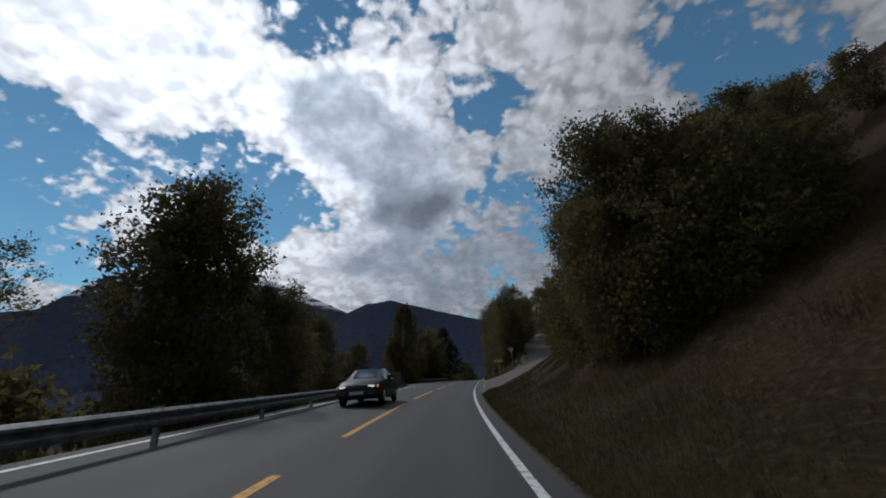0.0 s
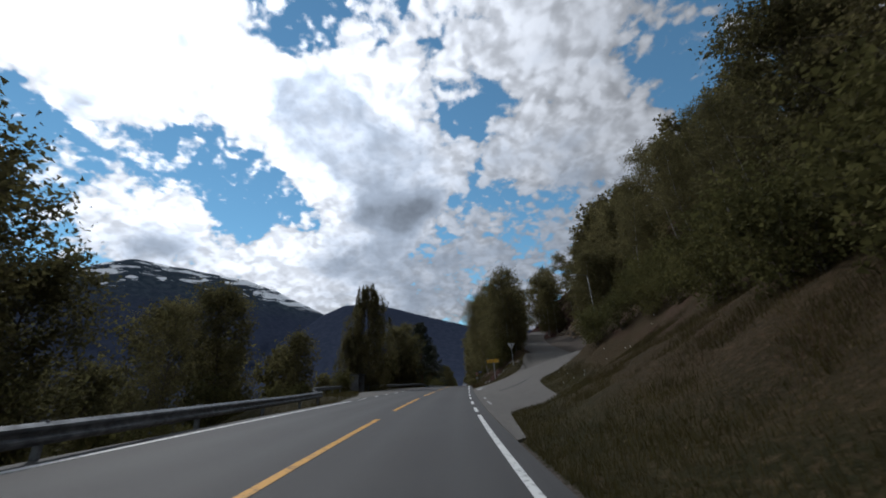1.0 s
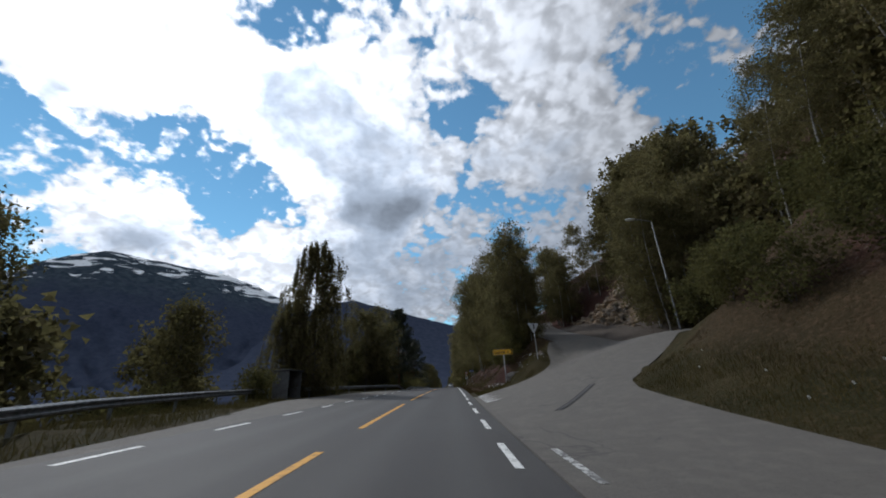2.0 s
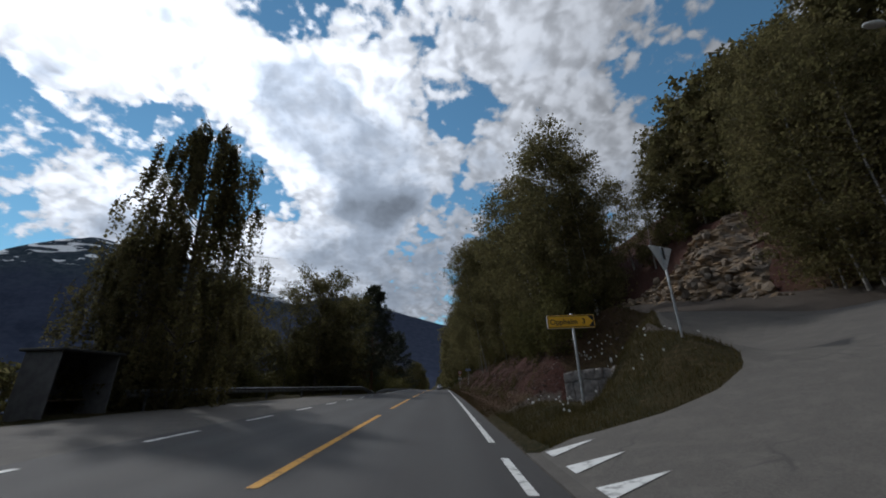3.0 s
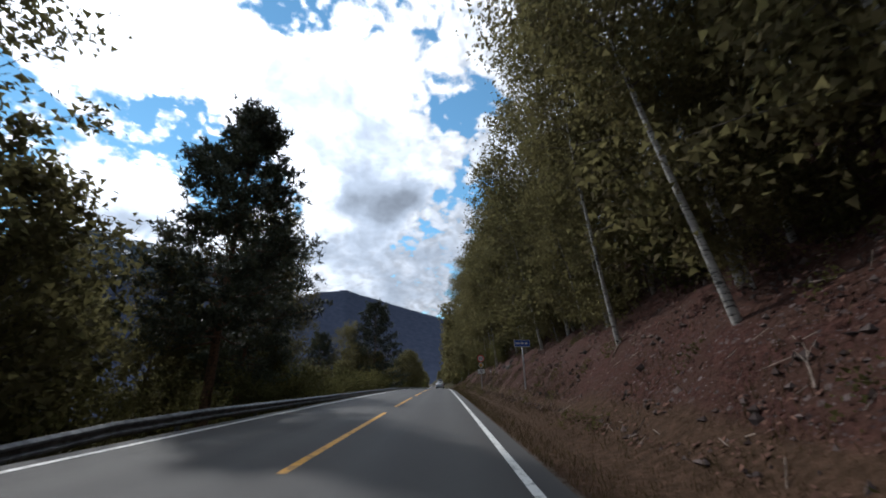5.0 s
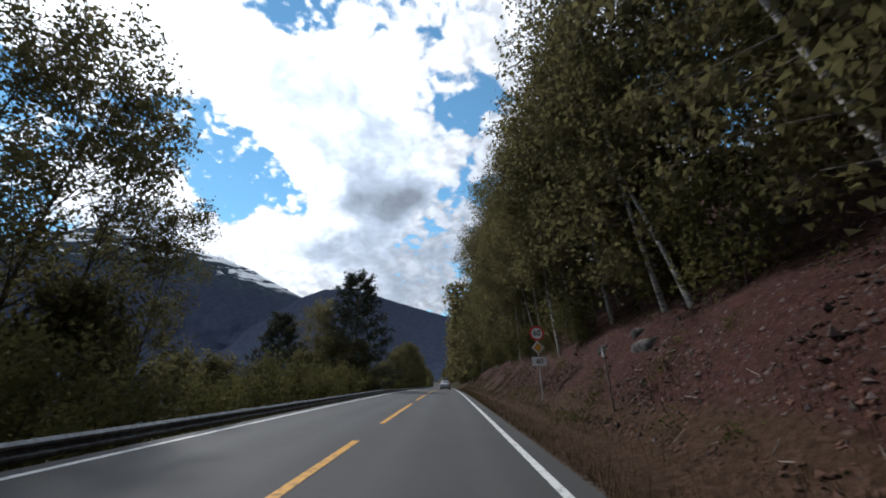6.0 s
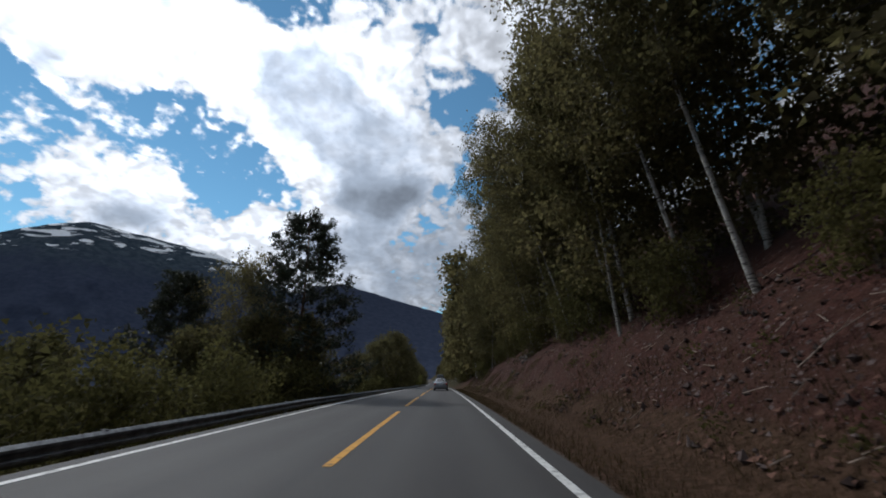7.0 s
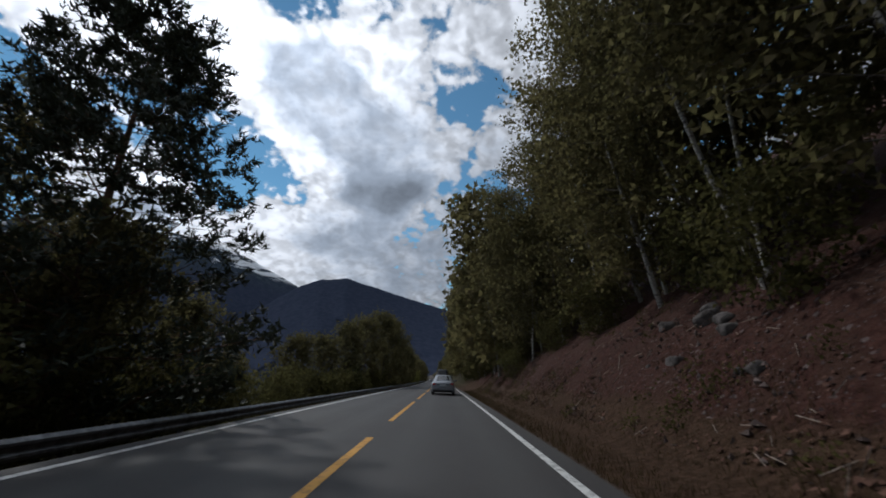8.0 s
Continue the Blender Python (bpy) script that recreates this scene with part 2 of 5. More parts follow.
def paint_rubble(n, p, i):
    o = n.add("ShaderNodeObjectInfo").outputs["Random"]
    c = n.mix(o, (0.08, 0.072, 0.064), (0.34, 0.262, 0.185))
    return n.mix(n.range(n.noise(p, 7, 5, 0.7), 0.5, 0.7), c, (0.085, 0.075, 0.065))


def paint_birch_bark(n, p, i):
    stretched = n.vec("MULTIPLY", p, (5.0, 5.0, 22.0))
    marks = n.range(n.noise(stretched, 1.0, 5, 0.7), 0.50, 0.60)
    return n.mix(marks, n.mix(n.noise(p, 3), (0.42, 0.40, 0.365), (0.26, 0.235, 0.21)), (0.035, 0.03, 0.027))


def paint_hazed_mountain(n, p, i):
    sep = n.add("ShaderNodeSeparateXYZ")
    n.link(p, sep.inputs[0])
    z = sep.outputs[2]
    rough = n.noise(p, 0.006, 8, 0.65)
    # blue haze of distance is painted into the forest and fell colours
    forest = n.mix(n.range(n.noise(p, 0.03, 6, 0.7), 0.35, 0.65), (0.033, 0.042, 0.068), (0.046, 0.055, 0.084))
    hazed_fell = n.mix(n.range(n.noise(p, 0.02, 6, 0.7), 0.35, 0.65), (0.032, 0.046, 0.062), (0.064, 0.080, 0.098))
    c = n.mix(n.range(n.math("ADD", z, n.math("MULTIPLY", rough, 500)), 850, 1200), forest, hazed_fell)
    # snow lies in long bands close under the crest
    streak = n.noise(n.vec("MULTIPLY", p, (1.0, 1.0, 3.4)), 0.0048, 8, 0.66, 0.6)
    near_top = n.range(attribute(n, "crest"), 0.70, 0.96)
    snow = n.math("MULTIPLY", n.range(z, 800, 900), n.range(n.math("ADD", streak, n.math("MULTIPLY", near_top, 0.17)), 0.67, 0.70))
    return n.mix(snow, c, (0.8, 0.82, 0.85))


def glowing(m, colour, strength):
    """A lit vehicle lamp."""
    p = next(q for q in m.node_tree.nodes if q.type == "BSDF_PRINCIPLED")
    p.inputs["Emission Color"].default_value = (*colour, 1)
    p.inputs["Emission Strength"].default_value = strength
    return m


M = {
    "asphalt": material("asphalt", paint_asphalt, 0.75, bump=(60, 0.5, 0.01)),
    "side_asphalt": material("side_asphalt", paint_old_asphalt, 0.85, bump=(60, 0.5, 0.01)),
    "white_line": material("white_line", two_tone((0.30, 0.30, 0.29), (0.70, 0.70, 0.68), 7, 0.33, 0.52), 0.6, bump=(70, 0.4, 0.004)),
    "worn_line": material("worn_line", two_tone((0.10, 0.098, 0.095), (0.5, 0.5, 0.48), 9, 0.42, 0.6), 0.7, bump=(70, 0.4, 0.004)),
    "yellow_line": material("yellow_line", two_tone((0.28, 0.14, 0.025), (0.66, 0.32, 0.022), 7, 0.33, 0.52), 0.6, bump=(70, 0.4, 0.004)),
    "ground": material("ground", paint_ground, 0.95, bump=(11, 1.0, 0.09), spec=0.1),
    "birch_leaf": material("birch_leaf", paint_leaf((0.080, 0.071, 0.039), (0.180, 0.150, 0.076)), 0.8, translucent=0.55, spec=0.05),
    "leaf": material("leaf", paint_leaf((0.060, 0.055, 0.031), (0.138, 0.118, 0.060)), 0.8, translucent=0.5, spec=0.05),
    # lighter copy of the shrub leaf, with sunshine put into its colour
    "bright_leaf": material("bright_leaf", paint_leaf((0.13, 0.14, 0.035), (0.26, 0.24, 0.07)), 0.8, translucent=0.4, spec=0.05),
    "shrub_leaf": material("shrub_leaf", paint_leaf((0.042, 0.046, 0.018), (0.110, 0.102, 0.038)), 0.8, translucent=0.4, spec=0.05),
    "needle": material("needle", paint_leaf((0.020, 0.032, 0.020), (0.050, 0.062, 0.034)), 0.6, translucent=0.1),
    "birch_bark": material("birch_bark", paint_birch_bark, 0.75, bump=(20, 0.4, 0.01)),
    "bark": material("bark", two_tone((0.035, 0.028, 0.022), (0.11, 0.09, 0.07), 12), 0.9, bump=(14, 0.8, 0.02)),
    "pine_bark": material("pine_bark", two_tone((0.05, 0.032, 0.022), (0.17, 0.09, 0.05), 9), 0.9, bump=(14, 0.8, 0.02)),
    "rock": material("rock", paint_rock, 0.9, bump=(9, 0.8, 0.05)),
    "bank_stone": material("bank_stone", two_tone((0.045, 0.040, 0.038), (0.14, 0.125, 0.118), 3.5), 0.95, bump=(14, 0.8, 0.03), spec=0.15),
    "rubble": material("rubble", paint_rubble, 0.9, bump=(12, 0.7, 0.03)),
    "stone": material("stone", two_tone((0.115, 0.105, 0.098), (0.27, 0.25, 0.235), 4), 0.9, bump=(18, 0.7, 0.02)),
    "steel": material("steel", two_tone((0.09, 0.094, 0.10), (0.21, 0.215, 0.22), 5), 0.5, 0.5),
    "post_grey": material("post_grey", two_tone((0.35, 0.36, 0.37), (0.48, 0.49, 0.5), 8), 0.5, 0.5),
    "sign_back": material("sign_back", two_tone((0.55, 0.56, 0.57), (0.68, 0.69, 0.7), 8), 0.5, 0.1),
    "red_paint": material("red_paint", two_tone((0.55, 0.02, 0.02), (0.62, 0.03, 0.03), 8), 0.4),
    "white_paint": material("white_paint", two_tone((0.70, 0.70, 0.69), (0.8, 0.8, 0.79), 6), 0.4),
    "black_paint": material("black_paint", two_tone((0.012, 0.012, 0.012), (0.02, 0.02, 0.02), 8), 0.4),
    "sign_yellow": material("sign_yellow", two_tone((0.80, 0.42, 0.015), (0.86, 0.47, 0.02), 5), 0.4),
    "sign_orange": material("sign_orange", two_tone((0.60, 0.27, 0.02), (0.70, 0.33, 0.03), 5), 0.45),
    "cream_paint": material("cream_paint", two_tone((0.52, 0.47, 0.36), (0.62, 0.57, 0.45), 6), 0.45),
    "sign_blue": material("sign_blue", two_tone((0.02, 0.07, 0.32), (0.03, 0.09, 0.38), 5), 0.4),
    "grey_panel": material("grey_panel", two_tone((0.10, 0.10, 0.105), (0.15, 0.15, 0.155), 3), 0.6, bump=(6, 0.2, 0.01)),
    "dark_panel": material("dark_panel", two_tone((0.03, 0.03, 0.032), (0.06, 0.058, 0.055), 4), 0.7),
    "plank": material("plank", two_tone((0.09, 0.065, 0.045), (0.2, 0.15, 0.1), 9), 0.8),
    "silver_paint": material("silver_paint", two_tone((0.24, 0.25, 0.27), (0.28, 0.29, 0.31), 3), 0.35, 0.5, coat=0.3),
    "navy_paint": material("navy_paint", two_tone((0.010, 0.012, 0.018), (0.014, 0.017, 0.025), 3), 0.45, 0.0, coat=0.08, spec=0.18),
    "car_glass": material("car_glass", two_tone((0.012, 0.015, 0.016), (0.02, 0.023, 0.024), 2), 0.06, coat=0.5, spec=0.6),
    "rubber": material("rubber", two_tone((0.012, 0.012, 0.012), (0.022, 0.022, 0.022), 20), 0.85),
    "alloy": material("alloy", two_tone((0.35, 0.36, 0.37), (0.5, 0.5, 0.51), 20), 0.3, 0.9),
    "lamp_red": material("lamp_red", two_tone((0.30, 0.012, 0.01), (0.42, 0.02, 0.015), 20), 0.2),
    "lamp_clear": glowing(material("lamp_clear", two_tone((0.5, 0.5, 0.48), (0.75, 0.74, 0.7), 20), 0.12), (1.0, 0.96, 0.9), 0.7),
    "amber": glowing(material("amber", two_tone((0.75, 0.28, 0.02), (0.85, 0.36, 0.04), 20), 0.2), (1.0, 0.35, 0.12), 0.7),
    "petal": material("petal", two_tone((0.7, 0.7, 0.66), (0.8, 0.8, 0.76), 20), 0.6, translucent=0.2),
    "blade": material("blade", paint_leaf((0.028, 0.025, 0.009), (0.066, 0.049, 0.019)), 0.7, translucent=0.25, spec=0.1),
    "dry_blade": material("dry_blade", paint_leaf((0.052, 0.031, 0.017), (0.116, 0.067, 0.042)), 0.8, translucent=0.2, spec=0.1),
    "clod": material("clod", paint_leaf((0.034, 0.022, 0.021), (0.175, 0.136, 0.126)), 0.95, spec=0.1),
    "litter": material("litter", paint_leaf((0.050, 0.026, 0.021), (0.105, 0.056, 0.044)), 0.9, spec=0.1),
    "twig": material("twig", two_tone((0.12, 0.09, 0.07), (0.28, 0.22, 0.18), 14), 0.85),
    "mountain": material("mountain", paint_hazed_mountain, 1.0, spec=0.0),
}


# ---- the line of the road ----
STEP = np.arange(-60.0, 401.0, 1.0)
AT = [-60, -20, 0, 8.6, 17.1, 25.7, 34, 43, 51.4, 60, 80, 110, 137, 155, 200, 260, 400]


def eased(values):
    v = np.interp(STEP, AT, values)
    for _ in range(2):
        v = np.convolve(np.pad(v, 6, mode="edge"), np.ones(13) / 13, "valid")
    return np.radians(v)


HEADING = eased([11, 8.8, 7.16, 5.6, 4.0, 2.6, 1.5, 0.6, 0.1, -0.1, 0, 0, 0, 0.05, 0.25, 0.9, 2.0])
SLOPE = eased([1.4, 1.4, 1.5, 1.65, 1.7, 1.6, 1.6, 1.6, 1.5, 1.3, 0.9, 0.4, 0.0, -0.55, -0.75, -0.4, 0.0])
BANK = eased([5, 5, 4.9, 4.6, 4.4, 4.2, 3.6, 2.7, 2.2, 1.9, 1.9, 1.6, 1.1, 1, 1, 1, 1])


def summed(rate):
    c = np.concatenate([[0], np.cumsum((rate[1:] + rate[:-1]) / 2)])
    return c - np.interp(0, STEP, c)


LINE_X = summed(-np.sin(HEADING) * np.cos(SLOPE))
LINE_Y = summed(np.cos(HEADING) * np.cos(SLOPE))
LINE_Z = summed(np.sin(SLOPE))


def ease(a, b, x):
    t = np.clip((np.asarray(x, float) - a) / (b - a), 0, 1)
    return t * t * (3 - 2 * t)


def side(lat, xs, hs):
    return np.interp(lat, xs, hs)


def foot(s):
    """Where the hillside before the side road begins, right of the yellow line."""
    return np.interp(s, [-60, 25.5, 29, 31.4, 32.9, 34.6, 36.9, 38.8, 43.5, 47.4, 49.2, 51.5, 54.1, 56.5, 59, 60.5, 64], [3.65, 3.65, 3.95, 4.3, 4.9, 6.0, 7.1, 8.0, 8.25, 8.6, 9.2, 11.2, 13.6, 15.7, 20.5, 24, 31])


def wall_frame(s, lat):
    """Behind the face of the stone wall, and along it to the right."""
    return (s - 66.3) * 0.724 + (lat - 6.72) * 0.69, (lat - 6.72) * 0.724 - (s - 66.3) * 0.69


def bend(s):
    """How far the upper side road has drifted to the right."""
    return 7.5 * ((np.clip(s, 72, 116) - 72) / 39) ** 1.6


def rise(s, lat):
    """Height of the ground over the plane of the road, s metres along and lat metres right of the yellow line."""
    s, lat = np.asarray(s, float), np.asarray(lat, float)
    apron = 0.28 * (np.clip(lat, 3.7, 15.5) - 3.7) * np.clip((s - 37) / 21, 0.02, 1) + 0.05 * np.clip(lat - 15.5, 0, 8)
    even = np.interp(s, [-60, 20, 49.2], [3.65, 3.65, 9.2])
    d = lat - foot(s) - (even - foot(s)) * ease(1.5, 9, lat - foot(s)) * (s < 49)
    hill = side(d, [0, 0.9, 3, 5, 8, 16, 36, 150, 600, 4000], [0, 0.2, 1.2, 2.6, 4.8, 10.5, 24, 90, 260, 600])
    before = apron + hill
    forest = side(lat, [3.55, 4.5, 5.4, 7.4, 12, 20, 40, 150, 600, 4000], [0, 0.05, 0.5, 2.5, 5.6, 12, 27, 92, 260, 600])
    shelf = 3.3 + 0.17 * (s - 64.5)
    across = lat - bend(s)
    cut = np.where(across < 11.2, np.minimum(forest, shelf), np.where(across < 15.9, shelf, shelf + 0.18 * np.clip(across - 15.9, 0, 5.9) + 1.25 * np.clip(lat - 21.8, 0, 5.5) + 0.6 * np.clip(lat - 27.3, 0, 4000)))
    cut = np.where((across >= 9.6) & (across < 11.2), forest + (shelf - forest) * ease(9.6, 11.2, across), cut)
    cut = np.where(lat > 30, cut + (forest - cut) * ease(30, 60, lat), cut)
    beyond = cut + (forest - cut) * ease(112, 124, s)
    mound = 0.75 * np.exp(-((s - 61.2) / 1.7) ** 2 - ((lat - 8.0) / 1.3) ** 2)
    w = np.where(lat < 9.5, ease(59.5, 66, s), np.where(lat < 15.9, ease(62, 67, s), ease(0.2, 3.0, s - 65.0 + 0.35 * (lat - 15.7))))
    right = before + (beyond - before) * w + mound
    # the step that the stone wall holds
    q, p = wall_frame(s, lat)
    near_wall = ease(-1.6, -0.1, p) * (1 - ease(2.0, 3.2, p))
    front = 0.46 * ease(3.9, 5.8, lat)
    stepped = np.where(q < 0.62, np.minimum(right, front), 1.42 + (np.maximum(right, 1.42) - 1.42) * ease(0.62, 3.8, q))
    right = right + (stepped - right) * near_wall * (lat < 12)
    verge = side(-lat, [3.7, 4.4, 5.2, 8, 14, 40, 150, 600, 4000], [0, -0.35, -0.6, -1.8, -4.0, -12, -40, -90, -90])
    bay = side(-lat, [3.7, 10.6, 13, 18, 40, 150, 600, 4000], [0, 0, -0.8, -3, -12, -40, -90, -90])
    v = ease(36, 44, s) * (1 - ease(86, 94, s))
    return np.where(lat > 0, right, verge + (bay - verge) * v)


def place(s, lat, up=0.0, ground=True):
    """World point: s along the road, lat to its right, up over the ground (or over the plane of the road)."""
    s, lat = np.asarray(s, float), np.asarray(lat, float)
    h, b = np.interp(s, STEP, HEADING), np.interp(s, STEP, BANK)
    far = np.maximum(s - 400, 0) + np.minimum(s + 60, 0)
    x = np.interp(s, STEP, LINE_X) - np.sin(h) * far + np.cos(h) * np.cos(b) * lat
    y = np.interp(s, STEP, LINE_Y) + np.cos(h) * far + np.sin(h) * np.cos(b) * lat
    z = np.interp(s, STEP, LINE_Z) - np.sin(b) * np.clip(lat, -6, 6) + up
    if ground:
        z = z + rise(s, lat)
    return np.stack([x, y, z], -1)


def at(s, lat, up=0.0, turn=0.0, size=1.0, ground=True, tilt=(0.0, 0.0)):
    """A pose on the ground, turned so that its y runs along the road."""
    p = place(s, lat, up, ground)
    h = math.degrees(float(np.interp(s, STEP, HEADING)))
    return pose(*p, tilt[0], tilt[1], h + turn) @ Matrix.Scale(size, 4)


# ---- builders ----


def mesh(name, verts, faces, mat, smooth=False):
    me = bpy.data.meshes.new(name)
    me.from_pydata([tuple(map(float, v)) for v in verts], [], [tuple(map(int, f)) for f in faces])
    for m in (mat if isinstance(mat, (list, tuple)) else [mat]):
        me.materials.append(m)
    if smooth:
        me.shade_smooth()
    me.update()
    return me


def quads(name, verts, mat, uvn=4):
    """Many loose faces of uvn corners each, from an array (faces, uvn, 3)."""
    verts = np.asarray(verts, np.float32)
    k = len(verts)
    me = bpy.data.meshes.new(name)
    me.vertices.add(k * uvn)
    me.vertices.foreach_set("co", verts.reshape(-1))
    me.loops.add(k * uvn)
    me.loops.foreach_set("vertex_index", np.arange(k * uvn, dtype=np.int32))
    me.polygons.add(k)
    me.polygons.foreach_set("loop_start", np.arange(0, k * uvn, uvn, dtype=np.int32))
    me.materials.append(mat)
    me.update()
    me.validate()
    return me


def part(name, data, parent, label=""):
    ob = new(name, data)
    ob.parent = parent
    if label:
        ob["label"] = label
    return ob


def from_bm(name, bm, mat, smooth=False):
    me = bpy.data.meshes.new(name)
    bm.to_mesh(me)
    bm.free()
    for m in (mat if isinstance(mat, (list, tuple)) else [mat]):
        me.materials.append(m)
    if smooth:
        me.shade_smooth()
    return me


class Tubes:
    """Collects tapered tubes into one mesh."""

    def __init__(self):
        self.v, self.f = [], []

    def add(self, pts, radii, n=6):
        pts = [np.asarray(p, float) for p in pts]
        first = len(self.v)
        for k, p in enumerate(pts):
            a = pts[min(k + 1, len(pts) - 1)] - pts[max(k - 1, 0)]
            a = a / (np.linalg.norm(a) + 1e-9)
            u = np.cross(a, (0.31, 0.95, 0.07) if abs(a[2]) > 0.9 else (0, 0, 1))
            u = u / (np.linalg.norm(u) + 1e-9)
            w = np.cross(a, u)
            for j in range(n):
                t = 2 * math.pi * j / n
                self.v.append(p + radii[k] * (math.cos(t) * u + math.sin(t) * w))
        for k in range(len(pts) - 1):
            for j in range(n):
                a, b = first + k * n + j, first + k * n + (j + 1) % n
                self.f.append((a, b, b + n, a + n))
        self.f.append(tuple(first + (len(pts) - 1) * n + j for j in range(n)))

    def mesh(self, name, mat):
        return mesh(name, self.v, self.f, mat, True)


def skirted(me, depth=0.25):
    """Gives a sheet a rim that goes down into the ground."""
    bm = bmesh.new()
    bm.from_mesh(me)
    rim = [q for q in bm.edges if q.is_boundary]
    made = bmesh.ops.extrude_edge_only(bm, edges=rim)["geom"]
    for q in made:
        if isinstance(q, bmesh.types.BMVert):
            q.co.z -= depth
    bm.to_mesh(me)
    bm.free()
    return me


# ---- ground ----


def spaced(*runs):
    out = []
    for a, b, step in runs:
        out.extend(np.arange(a, b, step))
    return np.array(out + [runs[-1][1]])


def bay_edge(s):
    return np.interp(s, [38, 46, 54, 60, 66, 72, 80, 86, 91], [-3.9, -5.0, -7.2, -8.9, -9.3, -8.8, -7.2, -5.0, -3.85])


def near_edge(lat):
    return np.interp(lat, [3.7, 4.0, 4.2, 4.8, 5.8, 6.9, 7.8, 8.05, 8.4, 9.0, 11, 13.4, 15.5, 21, 24], [25.5, 29, 31.4, 32.9, 34.6, 36.9, 38.8, 43.5, 47.4, 49.2, 51.5, 54.1, 56.5, 59.5, 60.8])


def far_edge(lat):
    return np.interp(lat, [3.7, 4.4, 5, 6, 7.1, 8.1, 8.8, 9.2, 9.7, 10.5, 11.4], [58.4, 58.7, 58.6, 58.5, 58.6, 59.1, 60.0, 61.6, 64.2, 66, 67.5])


def paved_right(s, lat):
    """Where the side road lies: the mouth, the shelf along the hill and the arm up to the right."""
    mouth = (lat > 3.5) & (lat <= 11.4) & (s > near_edge(lat)) & (s < far_edge(lat))
    shelf = (lat - bend(s) > 11.4) & (lat - bend(s) < 15.7) & (s > near_edge(lat)) & (s < 114)
    arm = (lat >= 15.7) & (lat < 23) & (s > near_edge(lat)) & (s < 65 - 0.35 * (lat - 15.7))
    return mouth | shelf | arm


def make_ground():
    ys = spaced((-300, -60, 20), (-60, -4, 4), (-4, 100, 0.75), (100, 215, 1.1), (215, 420, 6), (420, 4400, 180))
    us = spaced((-4000, -400, 300), (-400, -60, 20), (-60, -16, 3), (-16, -3.2, 0.5), (-3.2, 2.9, 1.5), (2.9, 30, 0.45), (30, 70, 3), (70, 400, 25), (400, 4000, 300))
    S, L = np.meshgrid(ys, us, indexing="ij")
    p = place(S, L)
    # widen into the distance without folding
    p[..., 0] = np.where(np.abs(L) > 60, np.interp(np.clip(S, -60, 400), STEP, LINE_X) + L, p[..., 0])
    p[..., 1] = np.where(np.abs(L) > 60, np.interp(np.clip(S, -60, 400), STEP, LINE_Y) + np.maximum(S - 400, 0) + np.minimum(S + 60, 0), p[..., 1])
    rough = np.array([[noise.fractal(Vector((x * 0.5, y * 0.5, 3.1)), 1.0, 2.0, 3) for x, y in zip(rx, ry)] for rx, ry in zip(p[..., 0], p[..., 1])])
    off = np.clip((np.abs(L) - 4.2) / 2.5, 0, 1)
    inner = paved_right(S, L) & (S > near_edge(L) + 0.7) & ((L > 11.0) | (S < far_edge(L) - 0.5))
    paved = inner | ((L < 0) & (L > bay_edge(S) + 0.2) & (S > 38.5) & (S < 92)) | ((L > -3.9) & (L < 3.55))
    soft = paved.astype(float)
    for _ in range(2):
        soft = np.maximum.reduce([soft, 0.6 * np.roll(soft, 1, 0), 0.6 * np.roll(soft, -1, 0), 0.6 * np.roll(soft, 1, 1), 0.6 * np.roll(soft, -1, 1)])
    p[..., 2] += rough * 0.22 * off * (1 - np.minimum(soft * 1.5, 1))
    p[..., 2] -= np.where(paved, 0.06, 0.0)
    ny, nu = S.shape
    idx = np.arange(ny * nu).reshape(ny, nu)
    f = np.stack([idx[:-1, :-1], idx[:-1, 1:], idx[1:, 1:], idx[1:, :-1]], -1).reshape(-1, 4)
    me = mesh("ground", p.reshape(-1, 3), f, M["ground"], True)
    litter = (np.where(L < 7.0, ease(63.5, 66.5, S), ease(68, 75, S)) * (1 - 0.7 * ease(180, 210, S)) * ease(4.9, 6.4, L) * (1 - 0.35 * ease(4.9, 6, -L))).reshape(-1)
    litter = np.maximum(litter, (0.40 * ease(2.6, 5.0, L - foot(S)) * ease(20, 28, S) * (S < 60)).reshape(-1))
    q, _ = wall_frame(S, L)
    gravel = np.maximum(((L > -4.1) & (L < 3.72)) * 1.0, ((q < 0.3) & (q > -1.5) & (S > 63) & (S < 67.2) & (L > 4.6)) * 0.75)
    gravel = np.maximum(gravel, 0.8 * ease(15.0, 15.8, L - bend(S)) * (1 - ease(21.0, 22.5, L)) * ease(60, 62, S) * (1 - ease(84, 92, S))).reshape(-1)
    dry = (ease(64, 70, S) * (1 - ease(190, 225, S)) * (L > 0))
    dry = np.maximum(dry, 0.4 * ease(1.0, 3.5, L - foot(S)) * (S < 60)).reshape(-1)
    for name, values in (("litter", litter), ("gravel", gravel), ("dry", dry)):
        me.attributes.new(name, "FLOAT", "POINT").data.foreach_set("value", values.astype(np.float32))
    tagged(new("ground", me), "grassy verge and brown leaf-strewn hillside beside the road", "ground", kind="structure")


make_ground()


def strip(name, s0, s1, l0, l1, up, mat, step=2.0, cols=1, thick=0.0):
    ss = np.linspace(s0, s1, max(2, int(math.ceil((s1 - s0) / step)) + 1))
    ll = np.linspace(l0, l1, cols + 1)
    S, L = np.meshgrid(ss, ll, indexing="ij")
    p = place(S, L, up, ground=False)
    idx = np.arange(S.size).reshape(S.shape)
    f = np.stack([idx[:-1, :-1], idx[:-1, 1:], idx[1:, 1:], idx[1:, :-1]], -1).reshape(-1, 4)
